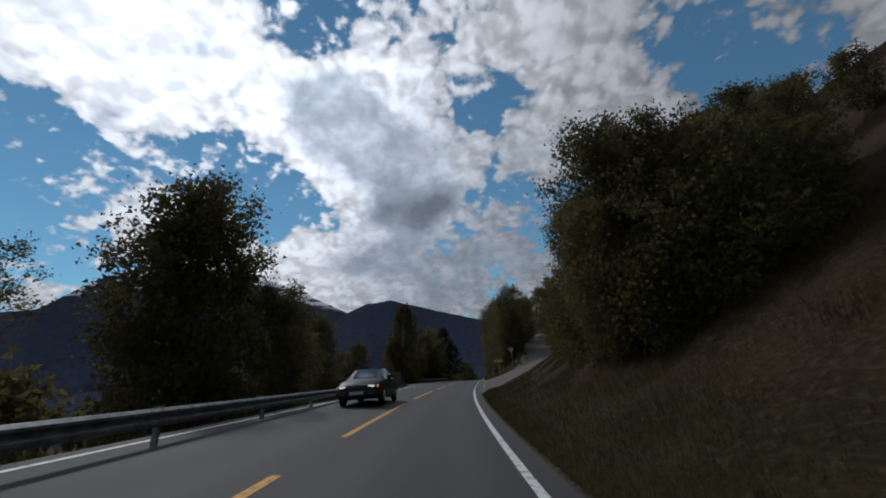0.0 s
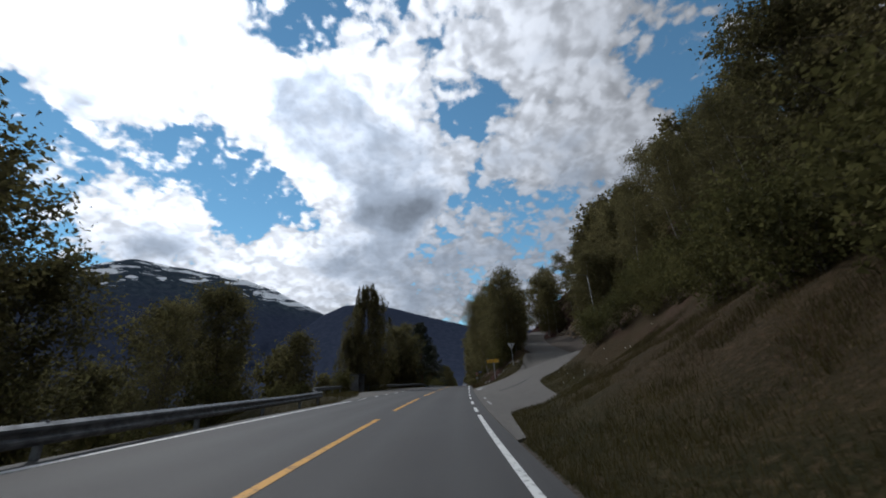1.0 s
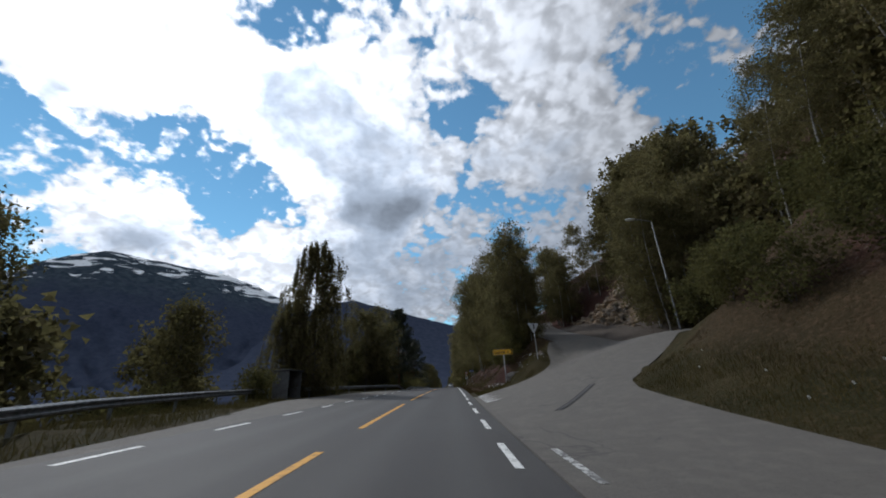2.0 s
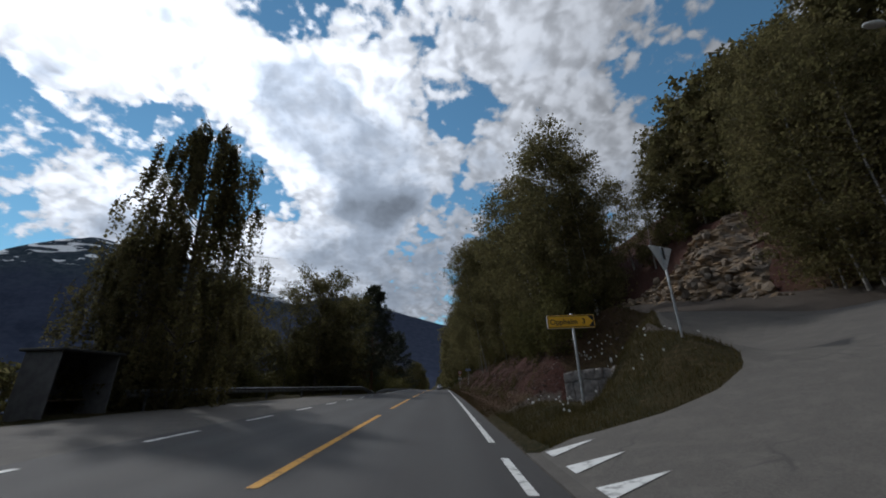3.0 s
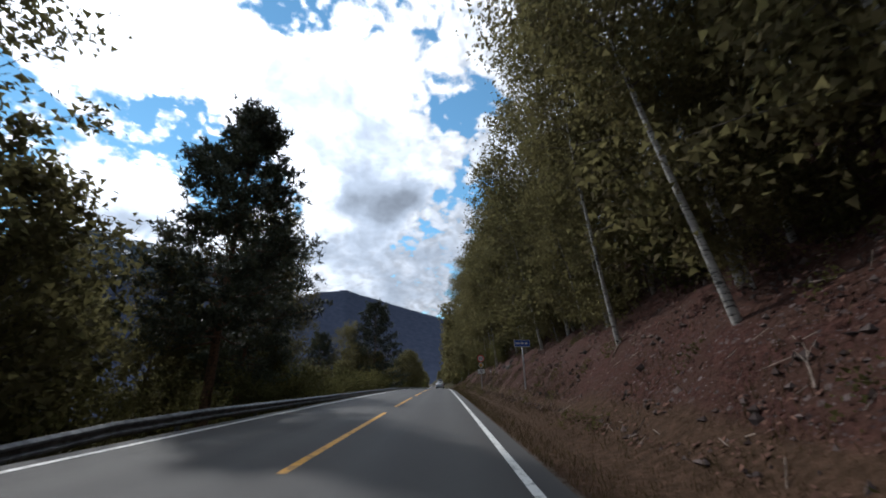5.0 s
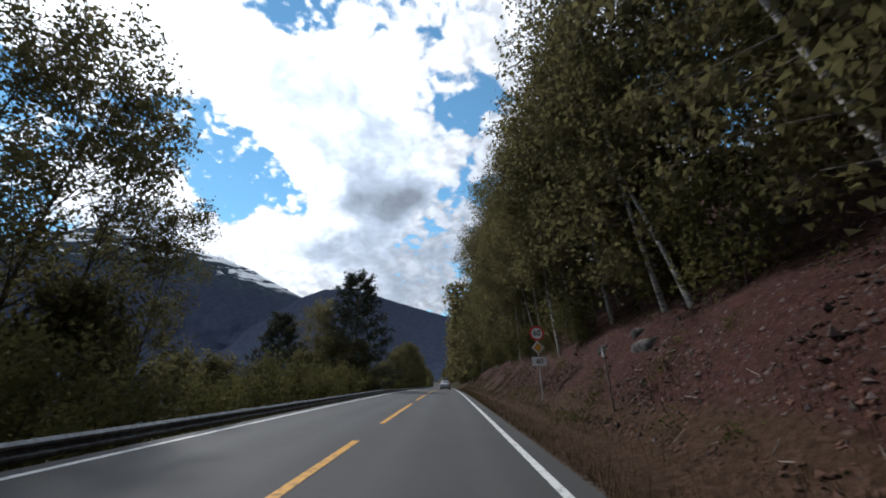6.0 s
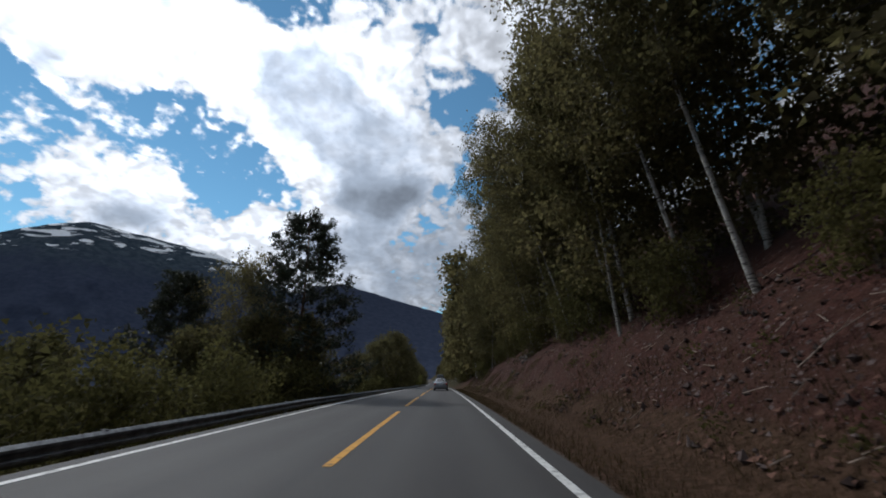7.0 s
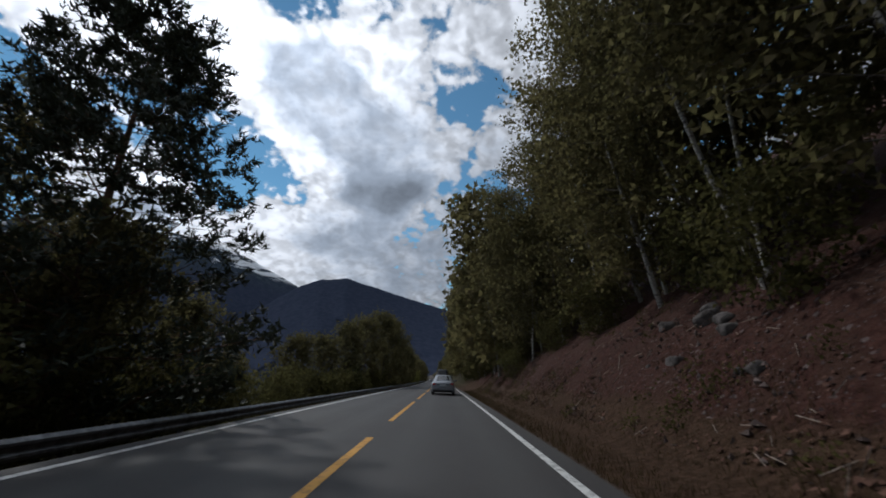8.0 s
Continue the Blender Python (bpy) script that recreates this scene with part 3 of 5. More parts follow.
    return mesh(name, p.reshape(-1, 3), f, mat), S, L


def make_road():
    me, S, L = strip("road", -60, 400, -3.75, 3.5, 0.0, M["asphalt"], 2.0, 30)
    tracks = sum(np.exp(-((L - c) / 0.32) ** 2) for c in (0.85, 2.35, -0.85, -2.35))
    me.attributes.new("worn", "FLOAT", "POINT").data.foreach_set("value", tracks.reshape(-1).astype(np.float32))
    road = tagged(new("road", skirted(me)), "grey two-lane asphalt road with worn wheel tracks", "road", kind="structure")
    ss = np.linspace(38.2, 92, 40)
    v, f = [], []
    for a in ss:
        out = bay_edge(a)
        for u in np.linspace(0, 1, 9):
            v.append(place(a, -3.75 + (out + 3.75) * u, -0.004, ground=False))
    for i in range(len(ss) - 1):
        for j in range(8):
            f.append((i * 9 + j + 1, i * 9 + j + 10, i * 9 + j + 9, i * 9 + j))
    bay = skirted(mesh("bay", v, f, M["side_asphalt"]))
    tagged(new("pavement_bay", bay), "grey asphalt lay-by beside the road", "pavement", kind="structure")
    for k in range(-3, 32):
        a = 8.2 + 12 * k
        me, _, _ = strip("dash", a, a + 9, -0.07, 0.07, 0.006, M["yellow_line"], 1.5)
        part("lane_dash", me, road, "yellow painted dash")
    for a, b in ((-60, 31.0), (59.6, 400)):
        me, _, _ = strip("edge_line", a, b, 3.02, 3.15, 0.006, M["white_line"])
        part("edge_line", me, road, "white painted edge line")
    for a, b in ((-60, 38.5), (86.6, 400)):
        me, _, _ = strip("edge_line", a, b, -3.42, -3.29, 0.006, M["white_line"])
        part("edge_line", me, road, "white painted edge line")
    for k in range(7):
        me, _, _ = strip("edge_dash", 32.1 + 4 * k, 34.1 + 4 * k, 3.02, 3.15, 0.006, M["white_line"])
        part("edge_dash", me, road, "white painted dash")
    for k in range(12):
        me, _, _ = strip("edge_dash", 40.1 + 3.8 * k, 41.7 + 3.8 * k, -3.42, -3.29, 0.006, M["white_line"])
        part("edge_dash", me, road, "white painted dash")
    return road


road = make_road()


def make_side_road():
    """Three patches that butt: the mouth, the shelf along the hill, the arm."""
    v, f = [], []

    def patch(lats, lo, hi, n):
        first = len(v)
        for l in lats:
            for u in np.linspace(0, 1, n):
                a = lo(l) + (hi(l) - lo(l)) * u
                v.append(place(a, l + (bend(a) if 11.4 <= l <= 15.7 and n > 65 else 0.0), 0.03))
        for i in range(len(lats) - 1):
            for j in range(n - 1):
                a = first + i * n + j
                f.append((a, a + n, a + n + 1, a + 1))

    patch(np.linspace(3.5, 11.4, 36), near_edge, far_edge, 60)
    patch(np.linspace(11.4, 15.7, 12), near_edge, lambda l: 114.0, 90)
    patch(np.linspace(15.7, 23, 14), near_edge, lambda l: 65 - 0.35 * (l - 15.7), 20)
    tagged(new("side_road", skirted(mesh("side_road", v, f, M["side_asphalt"]))), "pale grey asphalt side road climbing the hill", "road", kind="structure")


make_side_road()


def make_mountains():
    # crest: degrees left of north, degrees up
    near = [(-60, 6), (-30, 7), (-12, 7.5), (0, 9.2), (5, 10.6), (10, 12.0), (14.5, 13.2), (18, 12.8), (21, 11.6), (25, 8.6), (30, 5), (60, 3), (90, 3)]
    far = [(-20, 3), (8, 5), (16, 9), (23.5, 12.6), (28, 14.6), (32, 15.9), (36, 16.3), (40, 16.7), (45, 17.1), (48, 15.9), (51, 14.2), (55, 10.6), (62, 9), (80, 9), (110, 8)]
    for name, crest, reach, label, seed in (("mountain_far", far, 4000, "high mountain with snow patches on its upper flank", 2.0),
                                            ("mountain_near", near, 3000, "dark forested mountain ridge across the valley", 7.0)):
        az = np.arange(crest[0][0], crest[-1][0] + 0.01, 0.4)
        el = np.interp(az, [c[0] for c in crest], [c[1] for c in crest])
        rows = np.linspace(0, 1, 46)
        v = []
        for a, e in zip(az, el):
            jag = 0.10 * noise.fractal(Vector((a * 0.45, seed, 0)), 0.9, 2.0, 5)
            top = reach * math.tan(radians(e + jag))
            for r in rows:
                dist = reach * (0.55 + 0.45 * r)
                z = -100 + (top + 100) * r ** 1.15
                fold = noise.fractal(Vector((a * 0.35, r * 4, seed)), 0.8, 2.0, 6)
                dist += fold * 170 * (1 - r) * min(r * 5, 1)
                q = direction(a, 0)
                v.append((q[0] * dist, q[1] * dist + 40, z + fold * 70 * r * (1 - r) * 2))
            q = direction(a, 0)
            v.append((q[0] * reach * 1.3, q[1] * reach * 1.3 + 40, top * 0.6))
        m = len(rows) + 1
        f = [(i * m + j, (i + 1) * m + j, (i + 1) * m + j + 1, i * m + j + 1) for i in range(len(az) - 1) for j in range(m - 1)]
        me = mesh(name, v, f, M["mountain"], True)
        me.attributes.new("crest", "FLOAT", "POINT").data.foreach_set("value", np.tile(np.append(rows, 0.5), len(az)).astype(np.float32))
        tagged(new(name, me), label, "mountain", kind="structure")


make_mountains()

# ---- trees ----


def leaf_faces(rng, centres, size, droop, narrow=0.6):
    """Pointed leaves, three corners each."""
    k = len(centres)
    a = rng.normal(size=(k, 3))
    a[:, 2] -= droop
    a /= np.linalg.norm(a, axis=1)[:, None]
    b = np.cross(a, rng.normal(size=(k, 3)))
    b /= np.linalg.norm(b, axis=1)[:, None] + 1e-9
    s = size * rng.uniform(0.6, 1.35, k)[:, None]
    a, b = a * s, b * s * narrow * 0.6
    c = np.asarray(centres)
    return np.stack([c + b, c + a, c - b], 1)


def outline(kind, t):
    """Reach of the limbs at a share t of the crown's height."""
    if kind == "round":
        return math.sin(math.pi * min(0.12 + 0.83 * t, 1)) ** 0.7
    return math.sin(math.pi * min(0.18 + 0.78 * t, 1)) ** 0.85


def grow(name, seed, height, base, radius, kind, limbs, leaves, leaf, bark, foliage, girth=0.14, weep=0.0, lift=0.6, stems=1, spread=0.3, twigs=3, shoots=7):
    """One tree under an Empty: trunk, branches and crown."""
    rng = np.random.default_rng(seed)
    trunk, wood = Tubes(), Tubes()
    tips = []
    for q in range(stems):
        lean = rng.normal(size=2) * (0.03 if stems == 1 else 0.16)
        ph = rng.uniform(0, 6.28, 2)
        hh = height * (1 if q == 0 else rng.uniform(0.7, 0.95))

        def axis(t):
            return np.array([lean[0] * hh * t + 0.032 * hh * math.sin(3.1 * t + ph[0]) * t, lean[1] * hh * t + 0.032 * hh * math.sin(2.7 * t + ph[1]) * t, hh * t])

        ts = np.linspace(0, 1, 10 if stems == 1 else 5)
        g = girth * (1 if q == 0 else 0.8)
        trunk.add([axis(t) - np.array([0, 0, 0.5 if t == 0 else 0]) for t in ts], [g * (1.35 if t == 0 else 1.02 - 0.93 * t) for t in ts], 8 if stems == 1 else 5)
        for k in range(limbs // stems):
            t0 = base + (0.97 - base) * (k + rng.uniform(0, 0.9)) / (limbs // stems)
            share = (t0 - base) / (1 - base)
            az = k * 2.4 + rng.normal() * 0.35 + q
            reach = radius * outline(kind, share) * rng.uniform(0.65, 1.12)
            up = lift * (0.55 + 0.9 * share)
            start = axis(t0)
            out = np.array([math.cos(az), math.sin(az), 0.0])
            pts = [start]
            for j in range(1, 5):
                u = j / 4
                z = reach * (up * u - weep * 0.55 * u * u)
                pts.append(start + out * reach * u * (1 - 0.15 * weep * u) + np.array([0, 0, z]) + rng.normal(size=3) * 0.05 * reach * u)
            r0 = g * (0.42 - 0.28 * share)
            wood.add([pts[0], pts[2], pts[4]], [r0, r0 * 0.5, 0.006], 3)
            for j in range(shoots):
                u = rng.uniform(0.25, 1.0)
                i = min(int(u * 4), 3)
                root = pts[i] + (pts[i + 1] - pts[i]) * (u * 4 - i)
                dirn = out * 0.5 + rng.normal(size=3) * np.array([0.8, 0.8, 0.45]) + np.array([0, 0, 0.35 - 1.5 * weep])
                length = (0.16 + 0.14 * rng.random()) * radius * (1 + weep * 0.9) * (1.15 - 0.45 * u)
                tip = root + dirn / np.linalg.norm(dirn) * length
                if weep > 0.5:
                    hang = rng.uniform(0.9, 3.6)
                    tip = root + np.array([rng.normal() * 0.12, rng.normal() * 0.12, -hang]) + out * 0.15
                if j < twigs:
                    wood.add([root, tip], [r0 * 0.2 + 0.004, 0.003], 3)
                tips.append((root, tip))
    tips = np.array(tips)
    pick = rng.integers(0, len(tips), leaves)
    u = rng.uniform(0.15, 1.08, leaves)[:, None]
    where = tips[pick, 0] + (tips[pick, 1] - tips[pick, 0]) * u
    jitter = rng.normal(size=(leaves, 3)) * spread * (0.3 if weep > 0.5 else 1)
    where = where + jitter
    tree = new(name)
    part("trunk", trunk.mesh("trunk", M[bark]), tree)
    part("bough", wood.mesh("bough", M[bark if bark != "birch_bark" else "bark"]), tree)
    part("crown", quads("crown", leaf_faces(rng, where, leaf, 0.5, 0.75), M[foliage], 3), tree)
    return tree


def grow_pine(name, seed, height, base, radius):
    """A pine under an Empty: bare lower trunk, tiers of level boughs with upturned ends, needles in tufts."""
    rng = np.random.default_rng(seed)
    trunk, wood = Tubes(), Tubes()
    ph = rng.uniform(0, 6.28, 2)

    def axis(t):
        return np.array([0.018 * height * math.sin(2.6 * t + ph[0]) * t, 0.018 * height * math.sin(2.2 * t + ph[1]) * t, height * t])

    ts = np.linspace(0, 1, 12)
    trunk.add([axis(t) - np.array([0, 0, 0.5 if t == 0 else 0]) for t in ts], [0.2 * (1.25 if t == 0 else 1.0 - 0.93 * t) for t in ts], 8)
    tufts, way = [], []
    limbs = 76
    for k in range(limbs):
        share = (k + rng.uniform(0, 0.8)) / limbs
        t0 = base + (0.985 - base) * share
        az = k * 2.4 + rng.normal() * 0.4
        reach = radius * (0.14 + 0.86 * (1 - share) ** 0.75) * (0.75 + 0.25 * min(share / 0.15, 1)) * rng.uniform(0.72, 1.1)
        out = np.array([math.cos(az), math.sin(az), 0.0])
        across = np.array([-out[1], out[0], 0.0])
        start = axis(t0)
        rising = -0.12 + 0.75 * share ** 1.5 + rng.normal() * 0.08
        pts = [start + out * reach * u + np.array([0, 0, reach * (rising * u + 0.22 * u ** 3)]) + rng.normal(size=3) * 0.03 * reach * u for u in (0, 0.25, 0.5, 0.75, 1.0)]
        wood.add([pts[0], pts[2], pts[4]], [0.055 * (1.1 - share), 0.03 * (1.1 - share), 0.008], 3)
        for j in range(9):
            u = 0.28 + 0.72 * (j + rng.random()) / 9
            i = min(int(u * 4), 3)
            root = pts[i] + (pts[i + 1] - pts[i]) * (u * 4 - i)
            side_ = across * (1 if j % 2 else -1) * rng.uniform(0.5, 1.0) + out * rng.uniform(0.4, 0.9) + np.array([0, 0, rng.uniform(0.0, 0.4)])
            length = reach * (0.18 + 0.22 * rng.random()) * (1.25 - 0.6 * u) + 0.15
            tip = root + side_ / np.linalg.norm(side_) * length
            wood.add([root, tip], [0.012, 0.004], 3)
            for m in range(7):
                tufts.append(root + (tip - root) * rng.uniform(0.35, 1.08) + rng.normal(size=3) * 0.16)
                way.append(tip - root)
    tufts, way = np.array(tufts), np.array(way)
    way /= np.linalg.norm(way, axis=1)[:, None]
    each = 8
    c = np.repeat(tufts, each, 0) + rng.normal(size=(len(tufts) * each, 3)) * 0.05
    a = rng.normal(size=c.shape) + 0.7 * np.repeat(way, each, 0) + np.array([0, 0, 0.45])
    a *= (rng.uniform(0.15, 0.30, len(c)) / np.linalg.norm(a, axis=1))[:, None]
    b = np.cross(a, rng.normal(size=c.shape))
    b *= 0.040 / (np.linalg.norm(b, axis=1)[:, None] + 1e-9)
    tree = new(name)
    part("trunk", trunk.mesh("trunk", M["pine_bark"]), tree)
    part("bough", wood.mesh("bough", M["pine_bark"]), tree)
    part("crown", quads("crown", np.stack([c + b, c + a, c - b], 1), M["needle"], 3), tree)
    return tree


KINDS = {
    "birch": [grow("birch_tree", 11 + k, 13 + k, 0.34, 2.7, "oval", 44, 14000, 0.116, "birch_bark", "birch_leaf", 0.072, 0.42, 0.85, spread=0.28, twigs=2) for k in range(4)],
    "birch_low": [grow("birch_tree", 15 + k, 12, 0.07, 2.9, "oval", 50, 10800, 0.138, "birch_bark", "birch_leaf", 0.07, 0.4, 0.75, spread=0.23, twigs=1) for k in range(3)],
    "birch_far": [grow("birch_tree", 21 + k, 13 + k, 0.10, 3.1, "oval", 26, 2100, 0.45, "birch_bark", "birch_leaf", 0.09, 0.3, 0.8, spread=0.42, twigs=0) for k in range(2)],
    "birch_mid": [grow("birch_tree", 25 + k, 13, 0.10, 3.1, "oval", 40, 7000, 0.19, "birch_bark", "birch_leaf", 0.09, 0.4, 0.8, spread=0.27, twigs=0) for k in range(2)],
    "aspen": [grow("aspen_tree", 71 + k, 13, 0.2, 2.6, "oval", 40, 9000, 0.125, "bark", "leaf", 0.085, 0.0, 1.25, spread=0.22) for k in range(2)],
    "weeping": [grow("weeping_birch", 31, 15, 0.05, 4.3, "oval", 80, 46000, 0.145, "bark", "birch_leaf", 0.16, 0.95, 0.85, spread=0.24, twigs=7, shoots=15)],
    "broad": [grow("broadleaf_tree", 41 + k, 12, 0.06, 3.6, "oval", 50, 6000, 0.30, "bark", "leaf", 0.16, 0.0, 0.85, spread=0.38, twigs=1) for k in range(3)],
    "airy": [grow("broadleaf_tree", 88, 12, 0.20, 4.3, "oval", 46, 13000, 0.20, "bark", "leaf", 0.15, 0.0, 1.05, spread=0.27, shoots=8)],
    "broad_fine": [grow("broadleaf_tree", 81 + k, 12, 0.05, 3.6, "oval", 60, 18500, 0.186, "bark", "leaf", 0.16, 0.0, 0.85, spread=0.34) for k in range(2)],
    "broad_far": [grow("broadleaf_tree", 46 + k, 12, 0.06, 3.7, "round", 32, 1900, 0.65, "bark", "leaf", 0.18, 0.0, 0.7, spread=0.55, twigs=0) for k in range(2)],
    "pine": [grow_pine("pine_tree", 51 + k, 14, 0.26, 3.5) for k in range(2)],
    "pine_low": [grow_pine("pine_tree", 53, 14, 0.05, 5.0)],
    "shrub": [grow("shrub", 61 + k, 3.2, 0.03, 1.8, "round", 27, 2900, 0.143, "bark", "shrub_leaf", 0.03, 0.0, 0.8, stems=3, spread=0.28, twigs=1) for k in range(3)],
    "shrub_sunlit": [grow("shrub", 68, 3.2, 0.03, 1.7, "round", 24, 1600, 0.2, "bark", "bright_leaf", 0.03, 0.0, 0.8, stems=2, spread=0.3, twigs=0)],
    "shrub_far": [grow("shrub", 65 + k, 3.2, 0.03, 1.8, "round", 20, 1400, 0.23, "bark", "shrub_leaf", 0.03, 0.0, 0.8, stems=2, spread=0.3, twigs=0) for k in range(2)],
}
LABELS = {
    "birch": ("slender birch with pale bark on the wooded bank", "tree", "birches on the bank"),
    "birch_low": ("birch with green leaves down to the bank", "tree", "leafy birches on the bank"),
    "aspen": ("thin airy leafy tree with many upright limbs", "tree", "thin trees by the rail"),
    "birch_far": ("birch with dense green crown on the slope", "tree", "birches up the slope"),
    "birch_mid": ("birch with dense green crown on the slope", "tree", "birches up the slope"),
    "broad_far": ("leafy green tree down the slope below the road", "tree", "trees below the road"),
    "weeping": ("tall weeping birch with hanging twigs beside the lay-by", "tree", ""),
    "broad": ("broad dark green leafy tree beside the road", "tree", "leafy trees"),
    "airy": ("spreading leafy tree with sky showing through its limbs", "tree", "leafy trees"),
    "broad_fine": ("broad dark green leafy tree beside the road", "tree", "leafy trees"),
    "pine": ("dark pine with a tall open crown", "tree", "pines"),
    "pine_low": ("dark pine with level boughs down to the rail", "tree", "pines"),
    "shrub_far": ("green leafy shrub among the trees", "shrub", "roadside shrubs"),
    "shrub_sunlit": ("shrub beside the road, its leaf colour lightened as if sunlit", "shrub", ""),
    "shrub": ("low green leafy shrub on the verge", "shrub", "roadside shrubs"),
}
used = set()
pickers = random.Random(4)


def plant(kind, s, lat, height, turn=None, which=None, sink=0.1, lean=(0.0, 0.0)):
    if 62 < s < 118 and 10.6 < lat - bend(s) < 16.4:
        lat = bend(s) + (10.3 if lat - bend(s) < 13.2 else 16.8)
    stock = KINDS[kind]
    src = stock[pickers.randrange(len(stock)) if which is None else which]
    full = max(c[2] for c in src.children[0].bound_box)
    m = at(s, lat, -sink, 0.0, height / full, tilt=lean) @ Matrix.Rotation(radians(pickers.uniform(0, 360) if turn is None else turn), 4, "Z")
    if src.name not in used:
        used.add(src.name)
        src.matrix_basis = m
        ob = src
    else:
        ob = copy_thing(src, pose(0, 0, 0))
        ob.matrix_basis = m
    label, cat, group = LABELS[kind]
    return tagged(ob, label, cat, group)


rng = random.Random(12)
# landmarks left of the road: kind, along, right of the line, height
for kind, a, b, h in (("broad_fine", 21.0, -13.2, 17.6), ("broad_fine", 20.4, -12.4, 14.5), ("broad_fine", 24.6, -10.2, 10.0), ("broad_fine", 28.5, -10.6, 8.0), ("aspen", 11.5, -14.4, 11.0), ("aspen", 38.0, -13.6, 9.5),
                      ("broad_fine", 46.5, -16.2, 11.4), ("broad", 43, -18.5, 10.5), ("broad", 60, -16.5, 9.5), ("broad", 33.5, -13.5, 6.0),
                      ("weeping", 69, -10.1, 14.8), ("weeping", 68.6, -12.4, 9.6), ("broad", 73, -12.8, 7.0), ("broad", 77.0, -13.6, 9.2), ("broad", 81, -14.6, 8.4),
                      ("airy", 87.2, -9.4, 12.0), ("airy", 91.4, -8.0, 11.2), ("aspen", 88.5, -12.6, 11.5), ("broad", 88.5, -9.6, 6.6), ("broad", 92.5, -9.0, 7.6), ("broad", 90.5, -12.0, 8.4), ("aspen", 93.5, -11.8, 11.0),
                      ("pine", 102.0, -6.9, 15.0), ("pine", 108.5, -9.2, 11.5), ("broad", 96.5, -9.4, 9.4), ("broad", 99.5, -11.8, 9.6), ("aspen", 101.5, -9.0, 8.6),
                      ("aspen", 117.5, -13.6, 20.5), ("aspen", 119.5, -13.0, 17.0), ("aspen", 115.5, -15.0, 20.0), ("aspen", 121.5, -11.4, 12.4), ("broad", 112.5, -12.6, 9.5), ("broad", 119, -12.5, 8.0),
                      ("pine_low", 151.5, -9.4, 16.7), ("broad", 152.5, -12.0, 8.5), ("birch_low", 151.1, -14.2, 15.0), ("pine_low", 151.1, -18.5, 14.6), ("broad", 148.0, -11.2, 8.5), ("broad", 145.0, -12.8, 7.6), ("broad", 152.5, -9.0, 8.0),
                      ("broad", 84, -15, 9.0), ("broad", 90, -15.5, 9.5), ("broad", 96, -14.5, 9.0), ("broad_far", 102.5, -14, 9.0), ("broad_far", 108, -13.2, 9.0), ("broad", 128, -12, 6.0), ("broad", 136, -13, 6.5), ("broad", 169, -9.4, 6.4), ("broad", 175, -9.0, 7.0),
                      ("birch", 155, -12.5, 11), ("pine", 160, -16, 12), ("broad", 158, -10.5, 7.5), ("broad", 189, -8.0, 10.5), ("broad", 196, -7.0, 11.5),
                      ("broad", 203, -6.8, 11.5), ("broad", 181, -9, 9.0), ("pine", 134, -23, 12), ("broad", 215, -6.6, 9), ("broad", 226, -6.4, 9)):
    plant(kind, a, b, h)
plant("shrub_sunlit", 236, -5.4, 3.9)
# growth behind the rail
for a in range(-6, 226, 3):
    lat = -13.5 if 38 < a < 60 else -10.8 if a < 90 else -6.9
    tall = rng.uniform(2.0, 3.2) if a < 110 else rng.uniform(2.8, 4.2) if a < 150 else rng.uniform(2.8, 4.0)
    plant("shrub" if 92 < a < 170 else "shrub_far", a + rng.uniform(-1.0, 1.0), lat - rng.uniform(0, 1.6), tall)
for a in range(20, 240, 9):
    plant("broad_far", a + rng.uniform(-3, 3), -20 - rng.uniform(0, 7), rng.uniform(7.5, 10.5))
for a in range(30, 250, 15):
    plant("broad_far", a + rng.uniform(-3, 3), -31 - rng.uniform(0, 9), rng.uniform(8, 11))
# right of the road, before the side road
for kind, a, b, h in (("broad_fine", 11.8, 8.2, 7.4), ("broad_fine", 15.0, 10.5, 7.0), ("broad_fine", 18.5, 9.0, 7.0), ("broad_fine", 22, 12.0, 7.5), ("broad_fine", 9.0, 12.5, 3.6),
                      ("broad_fine", 26, 13.0, 7.5), ("broad", 13, 15, 4.8), ("broad", 7.0, 17, 4.0), ("birch", 30.4, 14.5, 7), ("birch", 35, 17.0, 8.5), ("birch", 47.6, 17.8, 10),
                      ("birch", 39, 17.5, 9), ("birch", 43, 19, 10), ("birch", 51, 19, 10), ("broad", 18, 17, 4.6), ("broad", 25, 18, 5.5),
                      ("broad", 10, 10.3, 4.6), ("broad", 13, 12.6, 4.8), ("broad", 16.5, 14.6, 4.6), ("broad", 20, 16.2, 4.8), ("broad", 24, 20.5, 5.5), ("broad", 11, 17.5, 2.8),
                      ("broad", 16, 20, 3.4)):
    plant(kind, a, b, h)
for a, b, h in ((9.5, 8.6, 6.0), (11, 7.0, 5.0)):
    plant("broad_fine", a, b, h)
for a, b, h in ((8.2, 8.6, 3.2), (9.4, 7.3, 2.8), (7.6, 10.0, 3.4), (13, 7.0, 3.0), (17, 7.6, 3.4), (21, 8.4, 3.2), (25, 9.6, 3.0), (45.4, 12.6, 2.8), (48.5, 13.2, 2.6), (43, 13.6, 2.6), (52, 15.5, 2.8), (10, 7.6, 3.0), (29, 10.8, 2.4)):
    plant("shrub", a, b, h)
for a in range(33, 62, 3):
    plant("birch_far", a + rng.uniform(-1, 1), 21 + rng.uniform(0, 3) + 0.06 * (a - 22), rng.uniform(8, 10.5))
